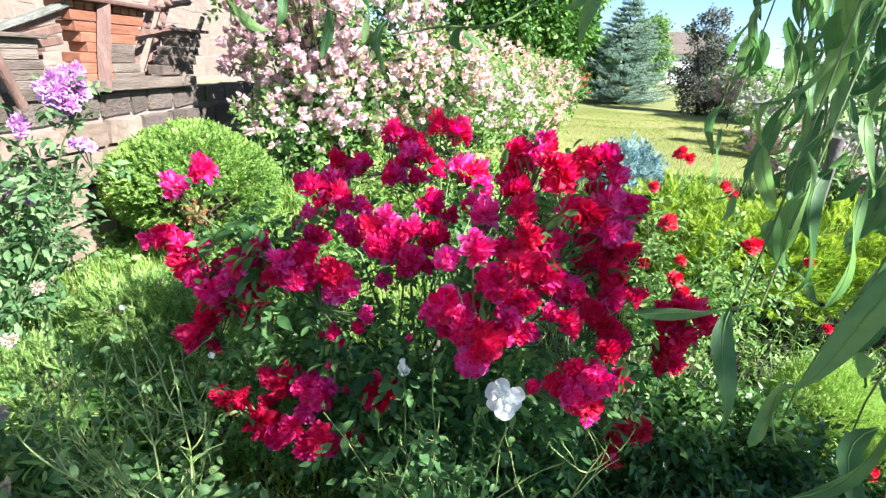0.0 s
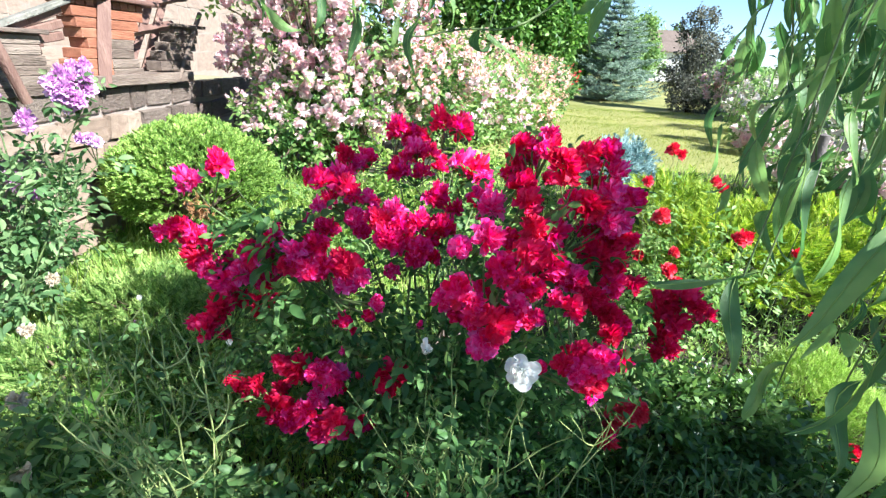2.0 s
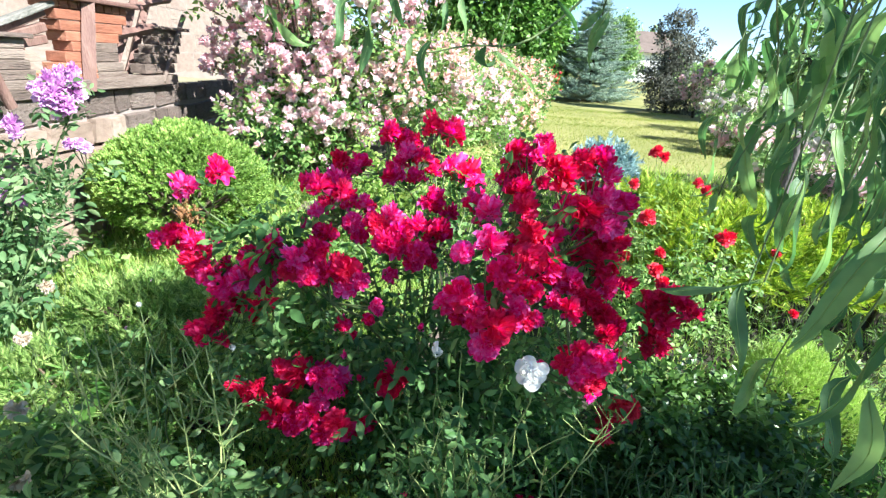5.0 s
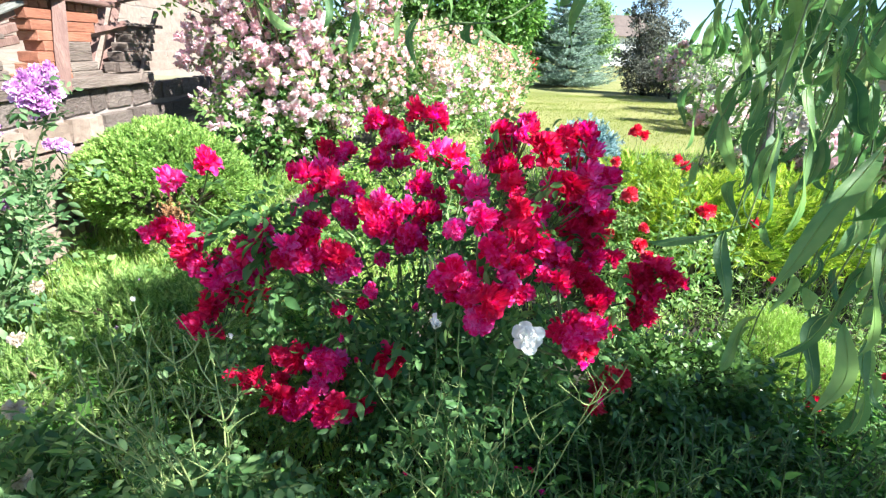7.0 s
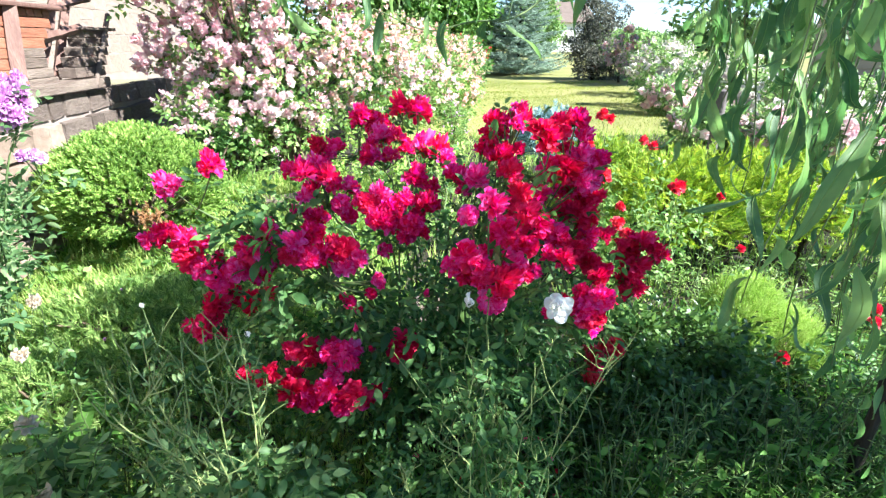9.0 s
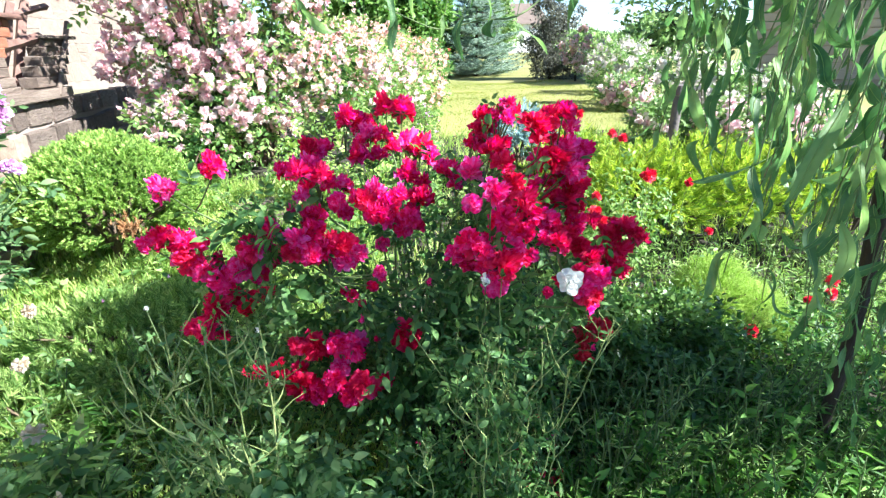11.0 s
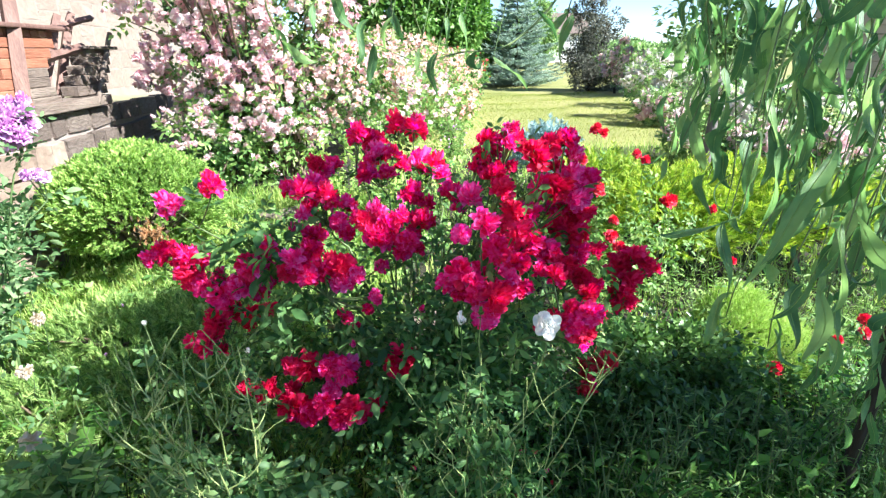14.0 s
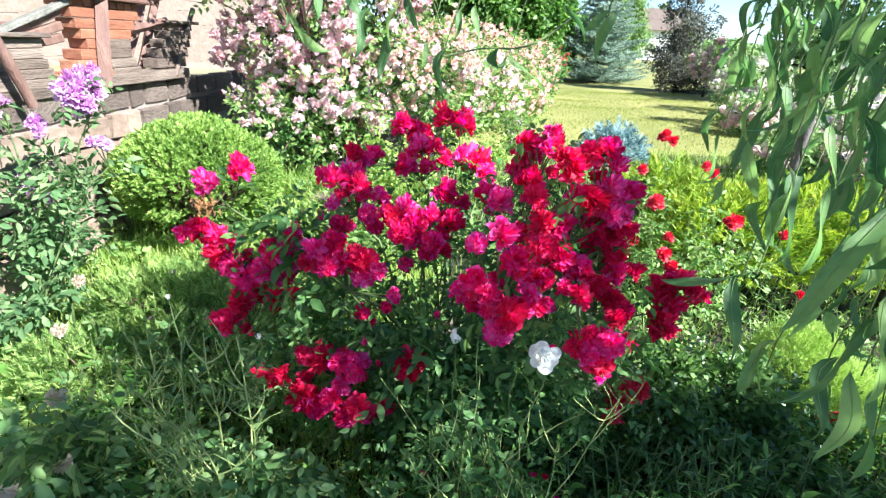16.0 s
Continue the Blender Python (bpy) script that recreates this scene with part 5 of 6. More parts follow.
def rose_hedge(name, label, spots, petal, leafmat, br, heads, leaf=0.045):
    """A bank of flowering roses further off. spots: x, y, z, rx, ry, rz."""
    x, y = spots[0][:2]
    t = rose_bush(name, (x, y, float(hill(x, y))), label, "rose borders")
    g, b, w = Geo(), Geo(), Geo()
    for x, y, z, rx, ry, rz in spots:
        c, r = np.array([x, y, z]), np.array([rx, ry, rz])
        m = 470
        p = c + unit(rng.normal(size=(m, 3))) * r * rng.uniform(0.4, 1.05, (m, 1))
        compound_leaves(g, p, unit((p - c) / r + rng.normal(size=p.shape) * 0.6 + [0, 0, 0.4]), leaf * rng.uniform(0.7, 1.2, m), 0, 5, True)
        q, d = ellipsoid_points(heads, c, r * 1.05, -0.4, 0.12)
        q = q + rng.normal(size=q.shape) * 0.02
        d = unit(d + rng.normal(size=d.shape) * 0.4 + [0.1, -0.2, 0.3])
        b.stamp(SMALL_BLOOM, q, turns(np.cross(d, rng.normal(size=d.shape)), d), br * rng.uniform(0.65, 1.25, len(q)))
        for i in range(7):
            e = c + unit(rng.normal(size=3)) * r
            w.tube(bezier((x, y, float(hill(x, y)) - 0.03), c, e, 6), np.linspace(0.01, 0.003, 6), 5)
    child("wood", w.mesh("wood", [TWIG]), t, kind="stuff")
    child("foliage", g.mesh("foliage", [leafmat]), t, kind="stuff")
    child("blossom", b.mesh("blossom", [petal]), t, kind="stuff")


pink_roses()
rose_hedge("pale_pink_rose", "bushy rose with masses of pale pink and cream blooms", [(-0.15, 4.5, 1.12, 0.45, 0.35, 0.40), (0.25, 4.9, 1.05, 0.38, 0.35, 0.36)], PINK_PETAL, PALE_LEAF, 0.029, 170)
rose_hedge("peach_rose", "rose border with peach and cream blooms on yellow-green leaves", [(0.05, 5.6, 1.30, 0.5, 0.4, 0.42), (0.55, 6.2, 1.22, 0.45, 0.4, 0.40), (0.62, 5.4, 1.0, 0.3, 0.3, 0.3)], PEACH_PETAL, PALE_LEAF, 0.032, 170)
rose_hedge("border_rose", "rose bush with cream and coral blooms at the lawn's edge", [(0.95, 7.2, 1.15, 0.36, 0.4, 0.38), (1.15, 8.4, 1.15, 0.4, 0.5, 0.4)], PEACH_PETAL, ROSE_LEAF, 0.04, 120, 0.05)
rose_hedge("far_red_rose", "distant red and coral roses along the lawn", [(1.35, 10.0, 1.15, 0.45, 0.5, 0.4), (1.75, 11.2, 1.15, 0.4, 0.5, 0.4)], SCARLET, TREE_LEAF, 0.035, 60, 0.06)
rose_hedge("white_border_rose", "border of creamy white roses beside the lawn", [(3.35, 6.1, 1.12, 0.42, 0.4, 0.34), (3.75, 5.6, 1.05, 0.42, 0.4, 0.34), (3.4, 4.4, 0.96, 0.38, 0.35, 0.28), (3.9, 4.2, 0.92, 0.4, 0.35, 0.28), (3.9, 7.4, 1.15, 0.45, 0.5, 0.36)], OFFWHITE_PETAL, AIRY_LEAF, 0.062, 46)
rose_hedge("blush_border_rose", "low blush pink roses in front of the white ones", [(2.45, 3.75, 0.86, 0.26, 0.22, 0.16), (2.85, 3.5, 0.82, 0.28, 0.22, 0.18), (3.3, 3.3, 0.80, 0.3, 0.25, 0.22), (3.0, 5.4, 0.92, 0.25, 0.3, 0.18)], PINK_PETAL, AIRY_LEAF, 0.055, 46)
rose_hedge("lavender_clump", "grey-green clump of lavender by the lawn", [(0.50, 4.1, 0.84, 0.10, 0.12, 0.18)], PURPLE_PETAL, PALE_LEAF, 0.010, 30, 0.02)


def rocks():
    """Loose field stones edging the border."""
    r = random.Random(3)
    for i in range(16):
        bm = bmesh.new()
        bmesh.ops.create_icosphere(bm, subdivisions=2, radius=1)
        k = r.uniform(0, 50)
        for v in bm.verts:
            v.co *= 1 + 0.22 * noise.noise(v.co * 1.3 + Vector((k, 0, 0)))
        o = thing("field_stone", from_bm(bm, "field_stone", FIELDSTONE), "rounded pinkish-grey field stone edging the border", "stone", "border stones")
        x, y = 1.75 + 0.115 * i + r.uniform(-0.03, 0.03), 3.15 - 0.02 * i + r.uniform(-0.08, 0.08)
        s = r.uniform(0.055, 0.10)
        o.matrix_basis = Matrix.LocRotScale(Vector((x, y, float(hill(x, y)) + s * 0.45)), Euler((0, 0, r.uniform(0, 6))), Vector((s * 1.2, s, s * 0.75)))
    for i, (x, y) in enumerate(((-0.72, 3.05), (-0.52, 2.95), (0.06, 1.92), (0.12, 1.98))):
        bm = block((0.24, 0.16, 0.06), 0.012, 0.006, i, 1)
        o = thing("flat_stone", from_bm(bm, "flat_stone", GREYSTONE), "flat tan stone lying in the flower bed", "stone", "bed stones")
        o.matrix_basis = pose(x, y, float(hill(x, y)) + 0.03, 4, -5, 30 * i)


rocks()
g = Geo()
g.tube([(2.25, 3.35, 0.5), (2.25, 3.35, 0.8), (2.26, 3.35, 1.16)], 0.035, 8)
g.add([(2.26, 3.35, 1.175)] + [(2.26 + 0.035 * math.cos(a), 3.35 + 0.035 * math.sin(a), 1.16) for a in np.linspace(0, 6.28, 8, endpoint=False)], [(0, i + 1, (i + 1) % 8 + 1) for i in range(8)])
thing("garden_post", g.mesh("garden_post", [GREYPOST]), "weathered grey wooden post among white roses", "post")

# ---- grass and low plants ----


def grass(name, label, n, x0, x1, y0, y1, lo, hi, mat, keep=None):
    x, y = rng.uniform(x0, x1, n), rng.uniform(y0, y1, n)
    if keep is not None:
        k = keep(x, y)
        x, y = x[k], y[k]
    m = len(x)
    p = np.stack([x, y, hill(x, y) - 0.01], 1)
    lean = rng.normal(size=(m, 3)) * [0.35, 0.35, 0] + [0, 0, 1]
    g = Geo()
    h = rng.uniform(lo, hi, m)
    g.stamp(BLADE, p, turns(lean, rng.normal(size=(m, 3)) * [1, 1, 0.05]), np.stack([h * 0 + 0.12 + h * 0.25, h, h], 1))
    thing(name, g.mesh(name, [mat]), label, "grass", kind="stuff")


grass("tall_grass", "lush unmown green grass in the flower bed", 34000, -1.85, 0.0, 1.0, 3.4, 0.05, 0.13, GRASS)
grass("bed_grass", "grass growing among the roses", 15000, 0.0, 3.4, 0.4, 4.4, 0.05, 0.15, GRASS, lambda x, y: ~((x > 0.35) & (x < 1.2) & (y > 0.95) & (y < 1.8)))
grass("near_grass", "shaded grass beneath the roses", 1500, -1.6, 1.6, 0.1, 1.0, 0.05, 0.12, GRASS)
grass("lawn_grass", "short sunlit yellow-green lawn grass", 60000, 0.2, 4.2, 4.0, 10.5, 0.018, 0.034, LAWN_BLADE)


def weeds(name, label, n, spots, size, template, mat, tall):
    """Leafy weeds: stems with leaves in pairs."""
    g = Geo()
    for x0, x1, y0, y1, share in spots:
        for i in range(int(n * share)):
            x, y = rng.uniform(x0, x1), rng.uniform(y0, y1)
            z = float(hill(x, y)) - 0.01
            h = tall * rng.uniform(0.5, 1.1)
            top = np.array([x + rng.normal() * 0.05, y + rng.normal() * 0.05, z + h])
            pts = bezier((x, y, z), (x, y, z + h * 0.6), top, 5)
            g.tube(pts, 0.0022, 4, 1)
            m = 14
            p = along(pts, m, 0.2)
            a = rng.uniform(0, 6.28, m)
            d = np.stack([np.cos(a), np.sin(a), rng.uniform(0.0, 0.7, m)], 1)
            g.stamp(template, p, turns(d, np.array([[0, 0, 1.0]]) + rng.normal(size=(m, 3)) * 0.6), size * rng.uniform(0.5, 1.2, m))
    thing(name, g.mesh(name, [mat, STEM]), label, "weeds", kind="stuff")


weeds("leafy_weeds", "broad-leaved green weeds under the roses", 420, [(-1.2, 0.3, 0.55, 1.05, 0.5), (0.2, 1.6, 0.6, 1.35, 0.4), (-1.7, -0.9, 1.0, 1.4, 0.12)], 0.030, LEAF, WEED_LEAF, 0.24)
weeds("nettle_weeds", "upright weeds with paired pointed leaves before the roses", 200, [(-1.1, 0.2, 0.55, 1.0, 0.6), (0.2, 1.4, 0.6, 1.0, 0.4)], 0.046, POINTED, WEED_LEAF, 0.42)
weeds("fine_weeds", "small-leaved pale green weeds in the near bed", 420, [(-1.2, 0.4, 0.5, 0.95, 0.5), (0.3, 1.5, 0.6, 1.0, 0.5)], 0.020, LEAFLET, PALE_LEAF, 0.30)
weeds("narrow_weeds", "narrow-leaved green weeds in the bed", 430, [(0.3, 1.7, 0.6, 1.1, 0.45), (-0.6, 1.0, 0.5, 0.9, 0.25), (-1.5, -0.5, 0.8, 1.6, 0.2)], 0.055, NARROW, WEED_LEAF, 0.36)
weeds("thin_weeds", "thin upright weeds with narrow leaves in the shade", 260, [(0.45, 1.45, 0.78, 1.12, 1.0)], 0.034, NARROW, PALE_LEAF, 0.44)
weeds("border_weeds", "leafy green weeds around the foot of the willow", 220, [(1.05, 2.3, 0.7, 1.5, 1.0)], 0.032, LEAF, WEED_LEAF, 0.26)
weeds("back_weeds", "pale leafy weeds between the cypress and the juniper", 260, [(1.3, 2.6, 1.45, 2.1, 1.0)], 0.045, NARROW, PALE_LEAF, 0.24)
weeds("front_weeds", "fresh light green weeds before the red roses", 90, [(-0.45, 0.25, 0.78, 1.0, 1.0)], 0.04, LEAFLET, WEED_LEAF, 0.32)
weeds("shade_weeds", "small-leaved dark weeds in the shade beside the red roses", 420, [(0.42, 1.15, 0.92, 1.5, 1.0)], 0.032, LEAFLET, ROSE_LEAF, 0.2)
weeds("ground_cover", "pale low ground cover in the sunlit bed", 300, [(-1.8, -0.4, 1.3, 2.6, 0.6), (-1.0, 1.0, 1.9, 3.5, 1.0), (1.0, 2.6, 1.2, 1.9, 0.3)], 0.05, LEAFLET, PALE_LEAF, 0.16)



def dock(x, y, n, size, seed):
    """A coarse weed: a rosette of large upright leaves."""
    r = np.random.default_rng(seed)
    z = float(hill(x, y))
    t = empty("dock_plant", (x, y, z), "coarse dock weed with large upright green leaves", "weed", "dock weeds")
    for i in range(n):
        g = Geo()
        a, tilt, L = r.uniform(0, 6.28), r.uniform(0.25, 0.9), size * r.uniform(0.7, 1.15)
        m = 9
        s = np.linspace(0, 1, m)
        d = np.array([math.cos(a), math.sin(a), 0])
        mid = np.array([x, y, z]) + d * (L * tilt * s ** 1.4)[:, None] + np.array([0, 0, 1]) * (L * (s - 0.28 * tilt * s ** 3))[:, None]
        side = np.array([-math.sin(a), math.cos(a), 0])
        w = L * 0.115 * np.sin(np.pi * np.clip(s * 1.02 - 0.1, 0, 1)) ** 0.8 + 0.002
        v, f = [], []
        for k in range(m):
            for u in (-1, -0.5, 0, 0.5, 1):
                v.append(mid[k] + side * u * w[k] + np.array([0, 0, 1]) * (abs(u) * 0.3 * w[k] + 0.06 * w[k] * math.sin(3 * k + 2 * u)))
        for k in range(m - 1):
            for u in range(4):
                b = k * 5 + u
                f.append((b, b + 1, b + 6, b + 5))
        g.add(v, f)
        g.tube(mid - [0, 0, 0.001], np.linspace(0.003, 0.001, m), 5, 1)
        child("leaf", g.mesh("leaf", [WEED_LEAF, STEM]), t)


for k, (x, y, n, size) in enumerate(((-0.92, 1.40, 6, 0.25), (-0.80, 0.80, 6, 0.26), (-0.52, 0.76, 6, 0.26), (-1.12, 1.3, 6, 0.26), (0.02, 0.80, 6, 0.24), (0.42, 0.82, 5, 0.2), (-1.45, 1.45, 6, 0.24), (-0.25, 0.74, 5, 0.22))):
    dock(x, y, n, size, 300 + k)


def arching_shoots():
    """Long wiry shoots leaning over the near bed, with narrow leaves."""
    for a, b, c in (((0.34, 0.74, 0.05), (0.52, 0.80, 0.48), (0.95, 1.0, 0.52)), ((0.36, 0.72, 0.05), (0.6, 0.8, 0.36), (1.0, 0.92, 0.34)), ((0.9, 0.9, 0.05), (1.1, 0.95, 0.42), (1.4, 1.1, 0.46)), ((-0.9, 0.95, 0.05), (-0.85, 0.9, 0.5), (-0.7, 0.85, 0.66))):
        t = empty("arching_shoot", a, "wiry pale green shoot arching over the bed", "shoot", "arching shoots")
        g = Geo()
        pts = bezier(a, b, c, 12) + rng.normal(size=(12, 3)) * 0.004
        g.tube(pts, np.linspace(0.0032, 0.001, 12), 6)
        for i in range(6):
            s = pts[rng.integers(4, 11)]
            g.tube(bezier(s, s + rng.normal(size=3) * 0.02 + [0.02, 0, 0.02], s + rng.normal(size=3) * 0.03 + [0.05, 0, 0.05], 4), 0.001, 4)
        child("stem", g.mesh("stem", [STEM]), t)
        g = Geo()
        p = along(pts, 34, 0.25)
        d = unit(rng.normal(size=p.shape) + [0.3, 0, 0.3])
        g.stamp(NARROW, p, turns(d, rng.normal(size=p.shape)), np.stack([np.full(34, 0.07), rng.uniform(0.03, 0.06, 34), np.full(34, 0.05)], 1))
        child("foliage", g.mesh("foliage", [PALE_LEAF]), t, kind="stuff")


arching_shoots()


def sprinkle(name, label, n, box, r, mat, category):
    """Tiny wild flowers in the grass, each on a short stem."""
    x0, x1, y0, y1, h = box
    x, y = rng.uniform(x0, x1, n), rng.uniform(y0, y1, n)
    z = hill(x, y)
    top = z + h * rng.uniform(0.7, 1.2, n)
    g = Geo()
    p = np.stack([x, y, top], 1)
    d = unit(rng.normal(size=(n, 3)) * 0.4 + [0.1, -0.3, 1])
    g.stamp(TINY_BLOOM, p, turns(np.cross(d, rng.normal(size=d.shape)), d), r * rng.uniform(0.7, 1.2, n))
    for i in range(n):
        g.tube([(x[i], y[i], z[i]), (x[i], y[i], top[i])], 0.001, 4, 1)
    thing(name, g.mesh(name, [mat, STEM]), label, category, kind="stuff")


sprinkle("wild_flowers", "tiny lilac wild flowers in the sunlit grass", 14, (-1.6, -0.9, 1.5, 2.2, 0.15), 0.009, PURPLE_PETAL, "flowers")
sprinkle("red_seedheads", "small orange-red faded florets low in the bed", 30, (0.1, 0.42, 0.85, 1.05, 0.22), 0.012, SCARLET, "flowers")

# ---- willow ----


def willow_leaf(seed):
    """A long curled leaf along y, one metre before scaling."""
    r = np.random.default_rng(seed)
    n = 11
    s = np.linspace(0, 1, n)
    w = 0.105 * np.sin(np.pi * s ** 0.8) ** 0.85 + 0.002
    bend, twist, wave = r.uniform(-1.6, 2.2) * (1.0 if seed % 3 else 1.9), r.uniform(-2.8, 2.8), r.uniform(0.0, 0.08)
    ang = bend * s * s
    y = np.concatenate([[0], np.cumsum(np.cos(ang[1:]) / (n - 1))])
    z = np.concatenate([[0], np.cumsum(-np.sin(ang[1:]) / (n - 1))]) + wave * np.sin(7 * s)
    x = (0.05 + 0.03 * (seed % 4)) * np.sin(5 * s + seed)
    v, f = [], []
    for i in range(n):
        t = twist * s[i]
        for u, dip in ((-1, 0.25), (-0.5, 0.08), (0, 0), (0.5, 0.08), (1, 0.25)):
            a, b = u * w[i], dip * w[i]
            v.append((x[i] + a * math.cos(t) - b * math.sin(t), y[i], z[i] + a * math.sin(t) + b * math.cos(t)))
    for i in range(n - 1):
        for j in range(4):
            k = i * 5 + j
            f.append((k, k + 1, k + 6, k + 5))
    g = Geo()
    g.add(v, f)
    rib = [(x[i], y[i], z[i] + 0.004) for i in range(n)]
    g.tube(rib, np.linspace(0.006, 0.002, n), 4, 1)
    return g.mesh("leaf", [WILLOW_LEAF, PALE_LEAF])


WILLOW_LEAVES = [willow_leaf(s) for s in range(16)]


def willow():
    t = empty("curly_willow", (1.26, 0.90, float(hill(1.26, 0.9))), "curly willow tree with hanging twisted leaves", "tree")
    g = Geo()
    s = np.linspace(0, 1, 9)
    trunk = np.stack([1.29 - 0.10 * s + 0.04 * np.sin(7 * s), 0.90 + 0.03 * np.cos(5 * s), -0.05 + 2.3 * s], 1)
    g.tube(trunk, np.linspace(0.022, 0.017, 9) * (1 + 0.12 * rng.normal(size=9)), 9)
    tips = []
    # most limbs lead out of view to carry the added shading clumps
    for x, y, h in ((0.6, 0.95, 2.2), (0.1, 0.75, 2.25), (1.1, 1.3, 2.3), (1.4, -0.2, 2.4), (1.1, 0.3, 2.7), (1.95, 0.12, 2.15), (2.1, 0.1, 2.6), (2.5, -0.2, 2.5), (3.0, -0.13, 2.5), (3.2, -0.02, 2.45), (4.0, -0.35, 2.4), (3.4, 0.1, 2.5)):
        e = np.array([x, y, h])
        pts = bezier(trunk[-1], (trunk[-1] + e) / 2 + [0, 0, 0.25], e, 9) + rng.normal(size=(9, 3)) * 0.02
        pts[0] = trunk[-1]
        w = Geo()
        w.tube(pts, np.linspace(0.03, 0.008, 9), 6)
        child("limb", w.mesh("limb", [BARK]), t)
        tips.append(pts)
    child("trunk", g.mesh("trunk", [BARK]), t)
    # hanging shoots near the path: x, y, lowest and highest point, leaves
    shoots = [(0.53, 0.78, 1.34, 1.95, 9), (0.60, 0.74, 1.20, 1.95, 11), (0.66, 0.70, 0.98, 1.95, 14), (0.71, 0.64, 0.92, 1.95, 13), (0.77, 0.76, 1.06, 2.0, 13), (0.86, 0.88, 1.02, 2.0, 13), (0.95, 0.80, 1.05, 2.0, 13),
              (0.72, 0.98, 1.30, 2.0, 11), (0.86, 1.16, 1.28, 2.0, 11), (1.04, 1.05, 1.12, 2.0, 13), (1.16, 1.25, 1.18, 2.0, 13), (0.76, 0.88, 1.22, 1.95, 12), (0.92, 1.02, 1.20, 2.0, 11), (1.26, 1.0, 0.95, 2.0, 13), (1.02, 1.3, 1.32, 2.0, 10),
              (1.12, 0.86, 0.98, 2.0, 14), (1.20, 1.10, 1.02, 2.0, 14), (1.34, 1.22, 1.05, 2.0, 14), (1.10, 1.18, 1.20, 2.0, 13), (0.98, 0.92, 1.14, 2.0, 13), (1.28, 1.36, 1.14, 2.0, 13), (1.42, 1.12, 0.98, 2.0, 14), (0.88, 0.72, 0.88, 2.0, 13), (1.18, 0.96, 0.80, 2.0, 15), (0.80, 0.62, 0.84, 1.95, 12), (1.20, 0.82, 0.60, 2.0, 16), (1.13, 0.80, 0.74, 2.0, 15), (1.26, 0.78, 0.66, 2.0, 15), (1.17, 0.80, 0.45, 2.0, 18), (1.21, 0.76, 0.38, 2.0, 18), (1.10, 0.78, 0.56, 2.0, 16)]
    for x, y, lo, hi, n in shoots:
        shoot(t, x, y, lo, hi, n)
    # leaves that hang closest to the path, on thin shoots of their own: root, tip, breadth
    for root, tip, k in (((0.462, 0.345, 1.395), (0.362, 0.255, 1.295), 0.44), ((0.475, 0.488, 1.385), (0.422, 0.448, 1.285), 0.95), ((0.31, 0.296, 1.325), (0.292, 0.262, 1.25), 0.8),
                         ((0.42, 0.26, 1.301), (0.336, 0.23, 1.245), 0.95), ((0.398, 0.24, 1.262), (0.37, 0.22, 1.191), 1.0), ((0.43, 0.25, 1.243), (0.418, 0.23, 1.16), 1.0), ((0.442, 0.40, 1.387), (0.421, 0.38, 1.298), 0.8), ((0.52, 0.66, 1.475), (0.50, 0.63, 1.375), 1.15), ((0.45, 0.40, 1.475), (0.425, 0.37, 1.40), 1.0),
                         ((0.50, 0.57, 1.485), (0.48, 0.55, 1.40), 1.0), ((0.434, 0.30, 1.239), (0.397, 0.29, 1.157), 0.95), ((0.44, 0.70, 1.43), (0.425, 0.68, 1.37), 0.9), ((0.40, 0.58, 1.41), (0.39, 0.565, 1.35), 0.8),
                         ((0.325, 0.30, 1.325), (0.255, 0.33, 1.29), 0.6), ((0.56, 0.50, 1.44), (0.545, 0.47, 1.34), 0.9), ((0.60, 0.62, 1.38), (0.56, 0.58, 1.28), 0.9), ((0.54, 0.78, 1.44), (0.52, 0.76, 1.36), 0.9), ((0.47, 0.62, 1.50), (0.455, 0.60, 1.43), 0.9)):
        near_leaf(t, root, tip, k)
    for root, tip, k in (((0.025, 0.62, 1.502), (0.015, 0.60, 1.443), 0.95), ((0.002, 0.64, 1.507), (-0.012, 0.63, 1.46), 0.8), ((0.112, 0.62, 1.497), (0.162, 0.61, 1.448), 0.8), ((-0.068, 0.60, 1.545), (-0.107, 0.59, 1.492), 0.9),
                         ((0.066, 0.62, 1.555), (0.062, 0.61, 1.497), 1.0), ((0.189, 0.66, 1.565), (0.222, 0.65, 1.512), 0.6), ((0.045, 0.63, 1.55), (0.035, 0.62, 1.505), 0.9), ((-0.04, 0.62, 1.55), (-0.06, 0.61, 1.50), 0.8)):
        near_leaf(t, root, tip, k, 0)
    for x, y, lo, n in ((0.62, 0.62, 1.36, 10), (0.70, 0.66, 1.26, 11), (0.78, 0.58, 1.18, 12), (0.68, 1.05, 1.24, 12), (0.64, 0.86, 1.24, 12), (0.76, 1.2, 1.22, 13)):
        shoot(t, x, y, lo, 1.95, n)
    for x, y, lo, n in ((-0.22, 0.74, 1.50, 3), (-0.14, 0.72, 1.53, 2), (-0.06, 0.72, 1.52, 2), (0.02, 0.75, 1.53, 2), (0.30, 0.80, 1.54, 2)):
        shoot(t, x, y, lo, 2.0, n, 0.55)
    # a twig that runs level across the top of the view
    g = Geo()
    line = np.array([(0.36, 0.80, 1.72), (0.24, 0.75, 1.57), (0.14, 0.72, 1.505), (0.06, 0.71, 1.49), (0.0, 0.71, 1.493), (-0.08, 0.71, 1.51)])
    s = np.linspace(0, 1, 24)
    pts = np.stack([np.interp(s, np.linspace(0, 1, 6), line[:, c]) for c in range(3)], 1)
    pts[:, 2] += 0.008 * np.sin(14 * s)
    for k in range(2):
        pts[1:-1] = (pts[:-2] + pts[1:-1] * 2 + pts[2:]) / 4
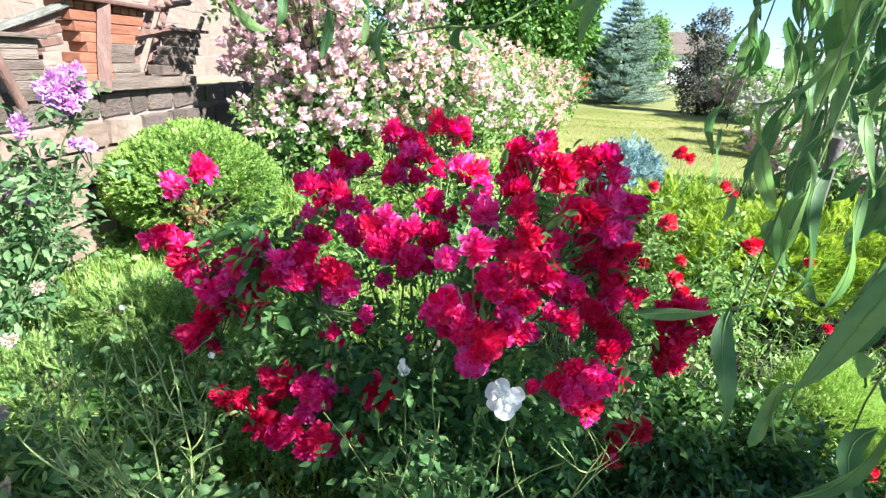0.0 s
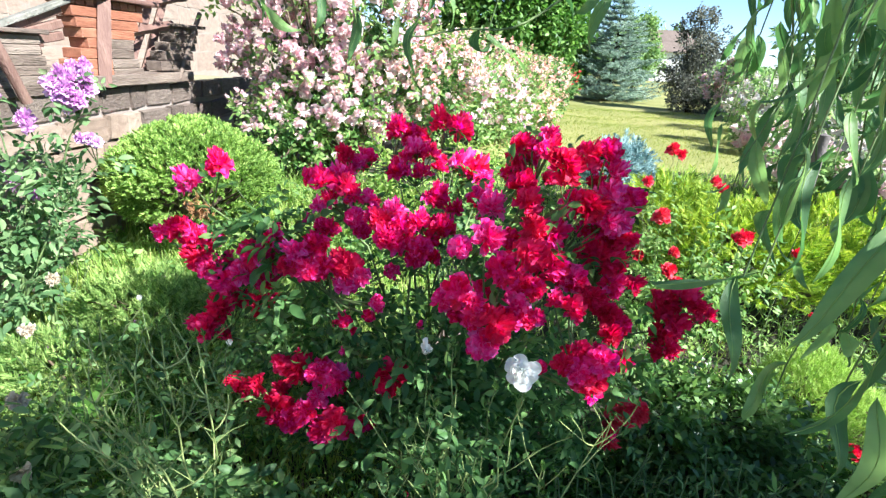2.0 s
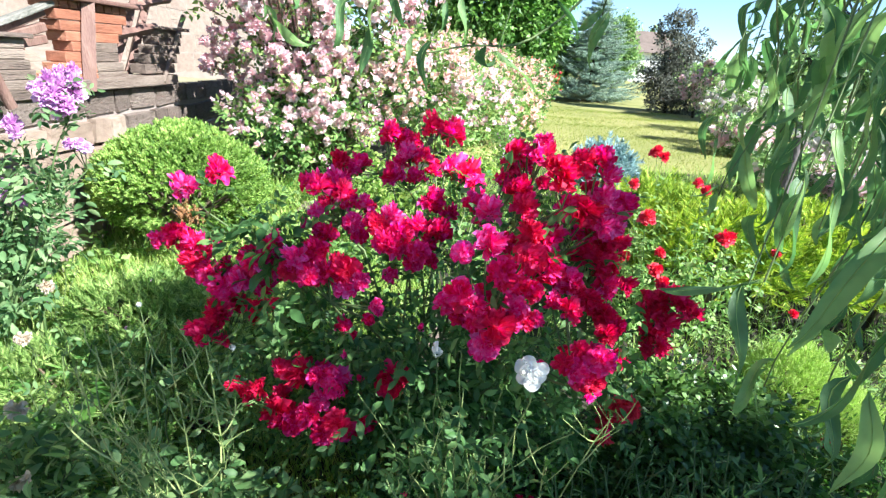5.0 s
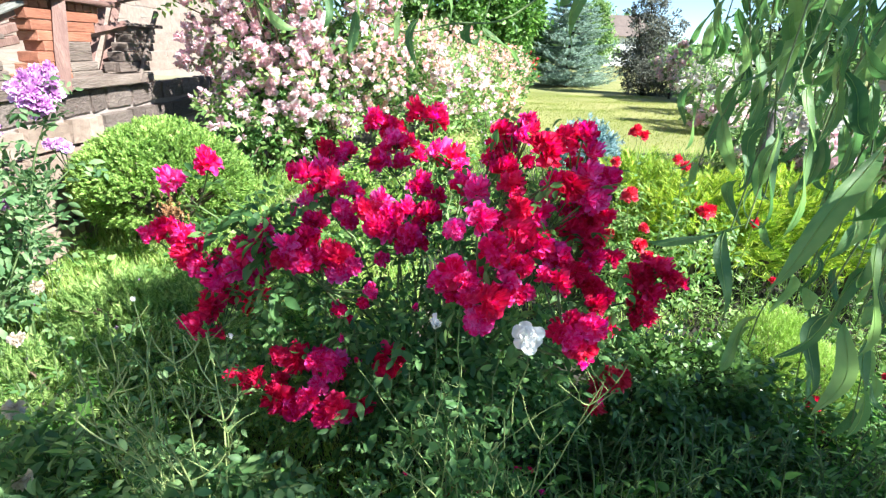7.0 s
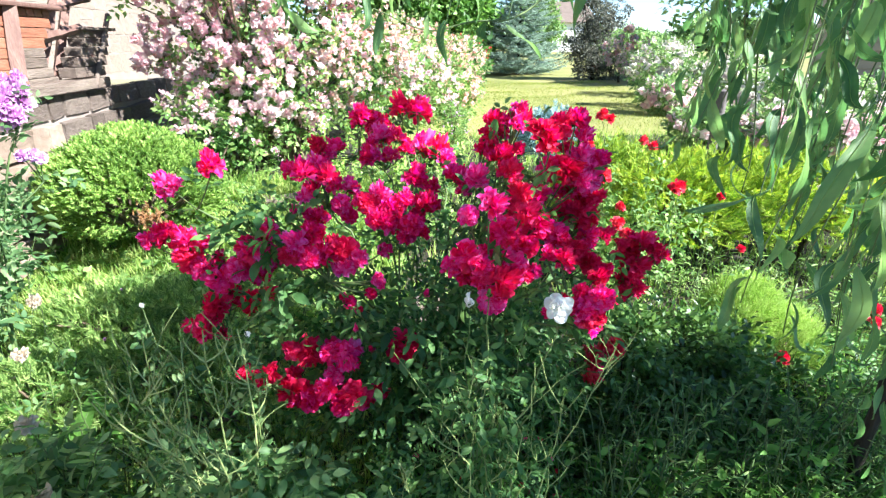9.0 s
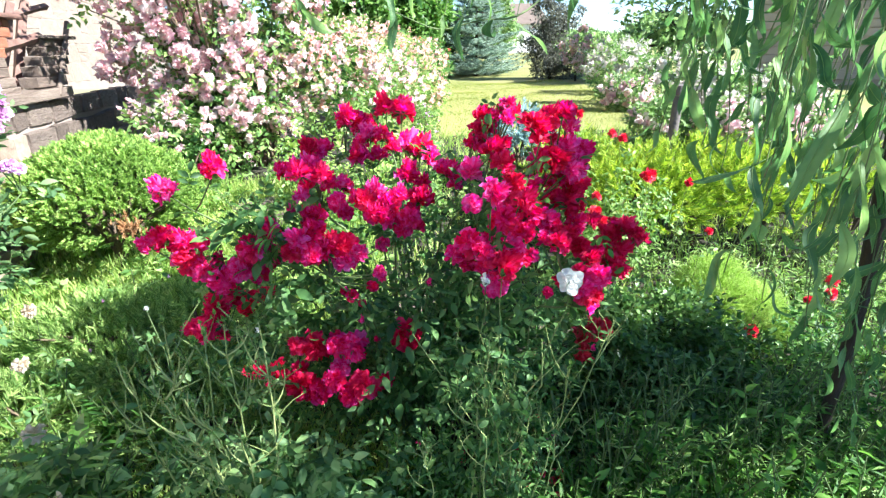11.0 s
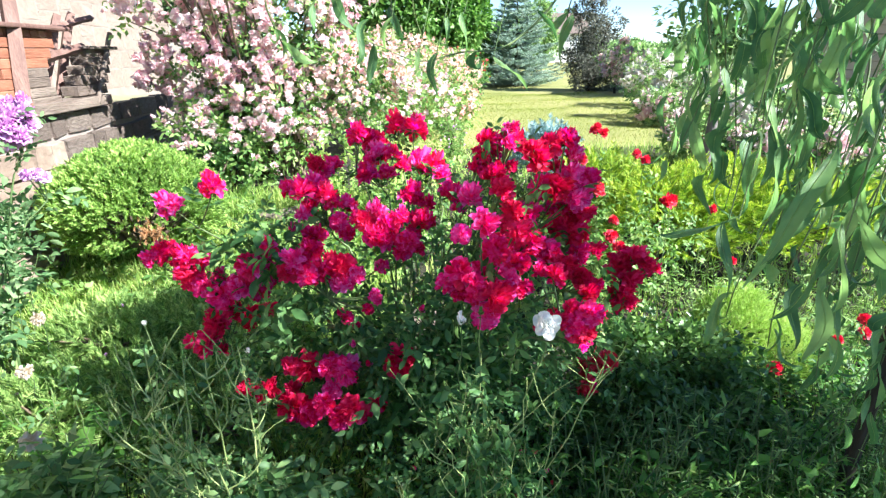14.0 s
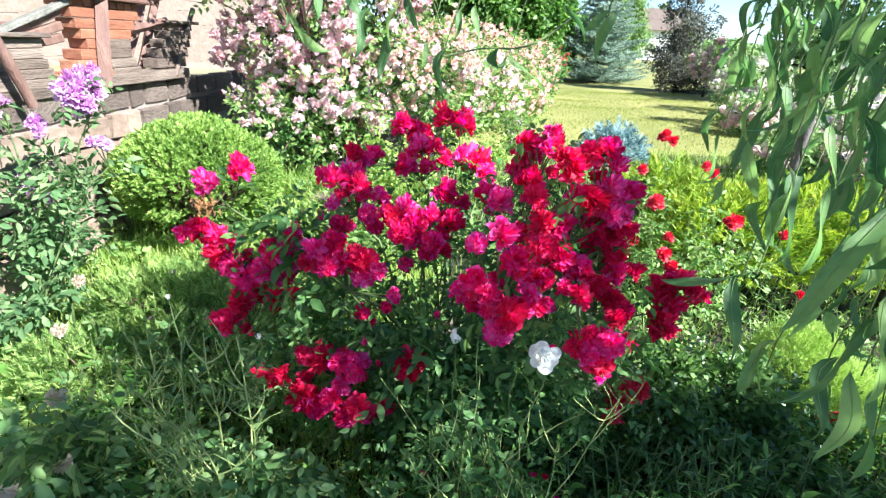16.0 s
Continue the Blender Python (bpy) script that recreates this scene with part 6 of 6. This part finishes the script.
    g.tube(pts, np.linspace(0.0022, 0.001, 24), 6)
    b = child("shoot", g.mesh("shoot", [STEM]), t)
    for u in (0.5, 0.97):
        hang_leaf(b, np.array([np.interp(u, s, pts[:, c]) for c in range(3)]), rng.uniform(0.07, 0.11))
    # the crown above, unseen: clumps set where they shade chosen parts of the bed
    c = Geo()
    p = np.concatenate([clumped(at, size, n) for at, size, n in (
        ((3.04, -0.13, 2.42), (0.28, 0.12, 0.14), 1400), ((3.15, -0.02, 2.36), (0.22, 0.08, 0.12), 1100), ((0.98, 0.84, 2.36), (0.12, 0.17, 0.05), 420), ((1.12, 0.10, 2.36), (0.16, 0.12, 0.05), 300), ((1.14, -0.44, 2.36), (0.20, 0.13, 0.07), 1200), ((1.82, -0.52, 2.38), (0.15, 0.10, 0.05), 480), ((2.45, -0.38, 2.38), (0.26, 0.09, 0.08), 420), ((3.95, -0.33, 2.34), (0.22, 0.2, 0.12), 700), ((2.1, 0.1, 2.75), (0.3, 0.1, 0.1), 150), ((1.95, 0.12, 2.06), (0.28, 0.16, 0.13), 800))])
    d = unit(rng.normal(size=p.shape) * [1, 1, 0.5] + [0, 0, -0.8])
    c.stamp(NARROW, p, turns(d, rng.normal(size=p.shape)), np.stack([rng.uniform(0.12, 0.19, len(p)), rng.uniform(0.08, 0.13, len(p)), np.full(len(p), 0.1)], 1))
    child("crown", c.mesh("crown", [WILLOW_SHADE_CROWN]), t, kind="stuff")


def clumped(at, size, n):
    """Points round one place, gathered in tufts with gaps between them."""
    tufts = np.array(at) + rng.normal(size=(max(4, n // 30), 3)) * np.array(size) * 1.15
    return tufts[rng.integers(0, len(tufts), n)] + rng.normal(size=(n, 3)) * 0.045


def near_leaf(t, root, tip, k, others=4):
    """One leaf from root to tip, on a thin shoot that comes down from the crown."""
    a, d = np.array(root), np.array(tip) - np.array(root)
    g = Geo()
    m = 14
    s = np.linspace(0, 1, m)
    w = rng.uniform(0, 6.28)
    pts = np.stack([a[0] + 0.16 * (1 - s) + 0.012 * np.sin(9 * s + w) * (1 - s), a[1] + 0.12 * (1 - s) + 0.012 * np.cos(8 * s + w) * (1 - s), 2.1 + (a[2] - 2.1) * s], 1)
    g.tube(pts, np.linspace(0.0014, 0.0007, m), 5)
    b = child("shoot", g.mesh("shoot", [STEM]), t)
    for i in range(others):
        u = rng.uniform(0.62, 0.93)
        hang_leaf(b, np.array([np.interp(u, s, pts[:, c]) for c in range(3)]), rng.uniform(0.065, 0.105))
    L = float(np.linalg.norm(d))
    toward = np.array([[-0.45, -0.8, 0.25]]) + rng.normal(size=(1, 3)) * 0.35
    r = turns(d[None], toward)[0]
    o = new("leaf", WILLOW_LEAVES[(1, 2, 6, 7, 8, 1)[rng.integers(6)]])
    o.parent = b
    o.matrix_basis = Matrix.Translation(a) @ Matrix(r.tolist()).to_4x4() @ Matrix.Diagonal((L * k, L * 1.08, L, 1))


def hang_leaf(b, p, k):
    """One curled leaf that hangs from a shoot."""
    a = rng.uniform(0, 6.28)
    d = unit(np.array([np.cos(a) * 0.5, np.sin(a) * 0.5, -1.0 + 0.35 * rng.random()]))
    r = turns(d[None], unit(np.array([[np.cos(a), np.sin(a), 0.8]]) + rng.normal(size=(1, 3)) * 0.3))[0]
    o = new("leaf", WILLOW_LEAVES[rng.integers(16)])
    o.parent = b
    o.matrix_basis = Matrix.Translation(p) @ Matrix(r.tolist()).to_4x4() @ Matrix.Diagonal((k * rng.uniform(0.65, 1.2), k, k, 1))


def shoot(t, x, y, lo, hi, n, spread=1.0):
    """One hanging, wavy shoot with its leaves."""
    g = Geo()
    m = 16
    s = np.linspace(0, 1, m)
    w, q = rng.uniform(0, 6.28), rng.uniform(0.02, 0.045)
    pts = np.stack([x + q * np.sin(9 * s + w) + 0.05 * (1 - s), y + q * np.cos(8 * s + w), hi + (lo - hi) * s], 1)
    g.tube(pts, np.linspace(0.0028, 0.0011, m), 6)
    b = child("shoot", g.mesh("shoot", [STEM]), t)
    for i in range(n):
        u = (1 - (i + rng.random() * 0.7) / n * 0.9) if spread == 1.0 else 1 - 0.28 * rng.random()
        p = np.array([np.interp(u, s, pts[:, c]) for c in range(3)])
        hang_leaf(b, p, rng.uniform(0.065, 0.13) * (0.8 if spread != 1.0 else 1))


willow()
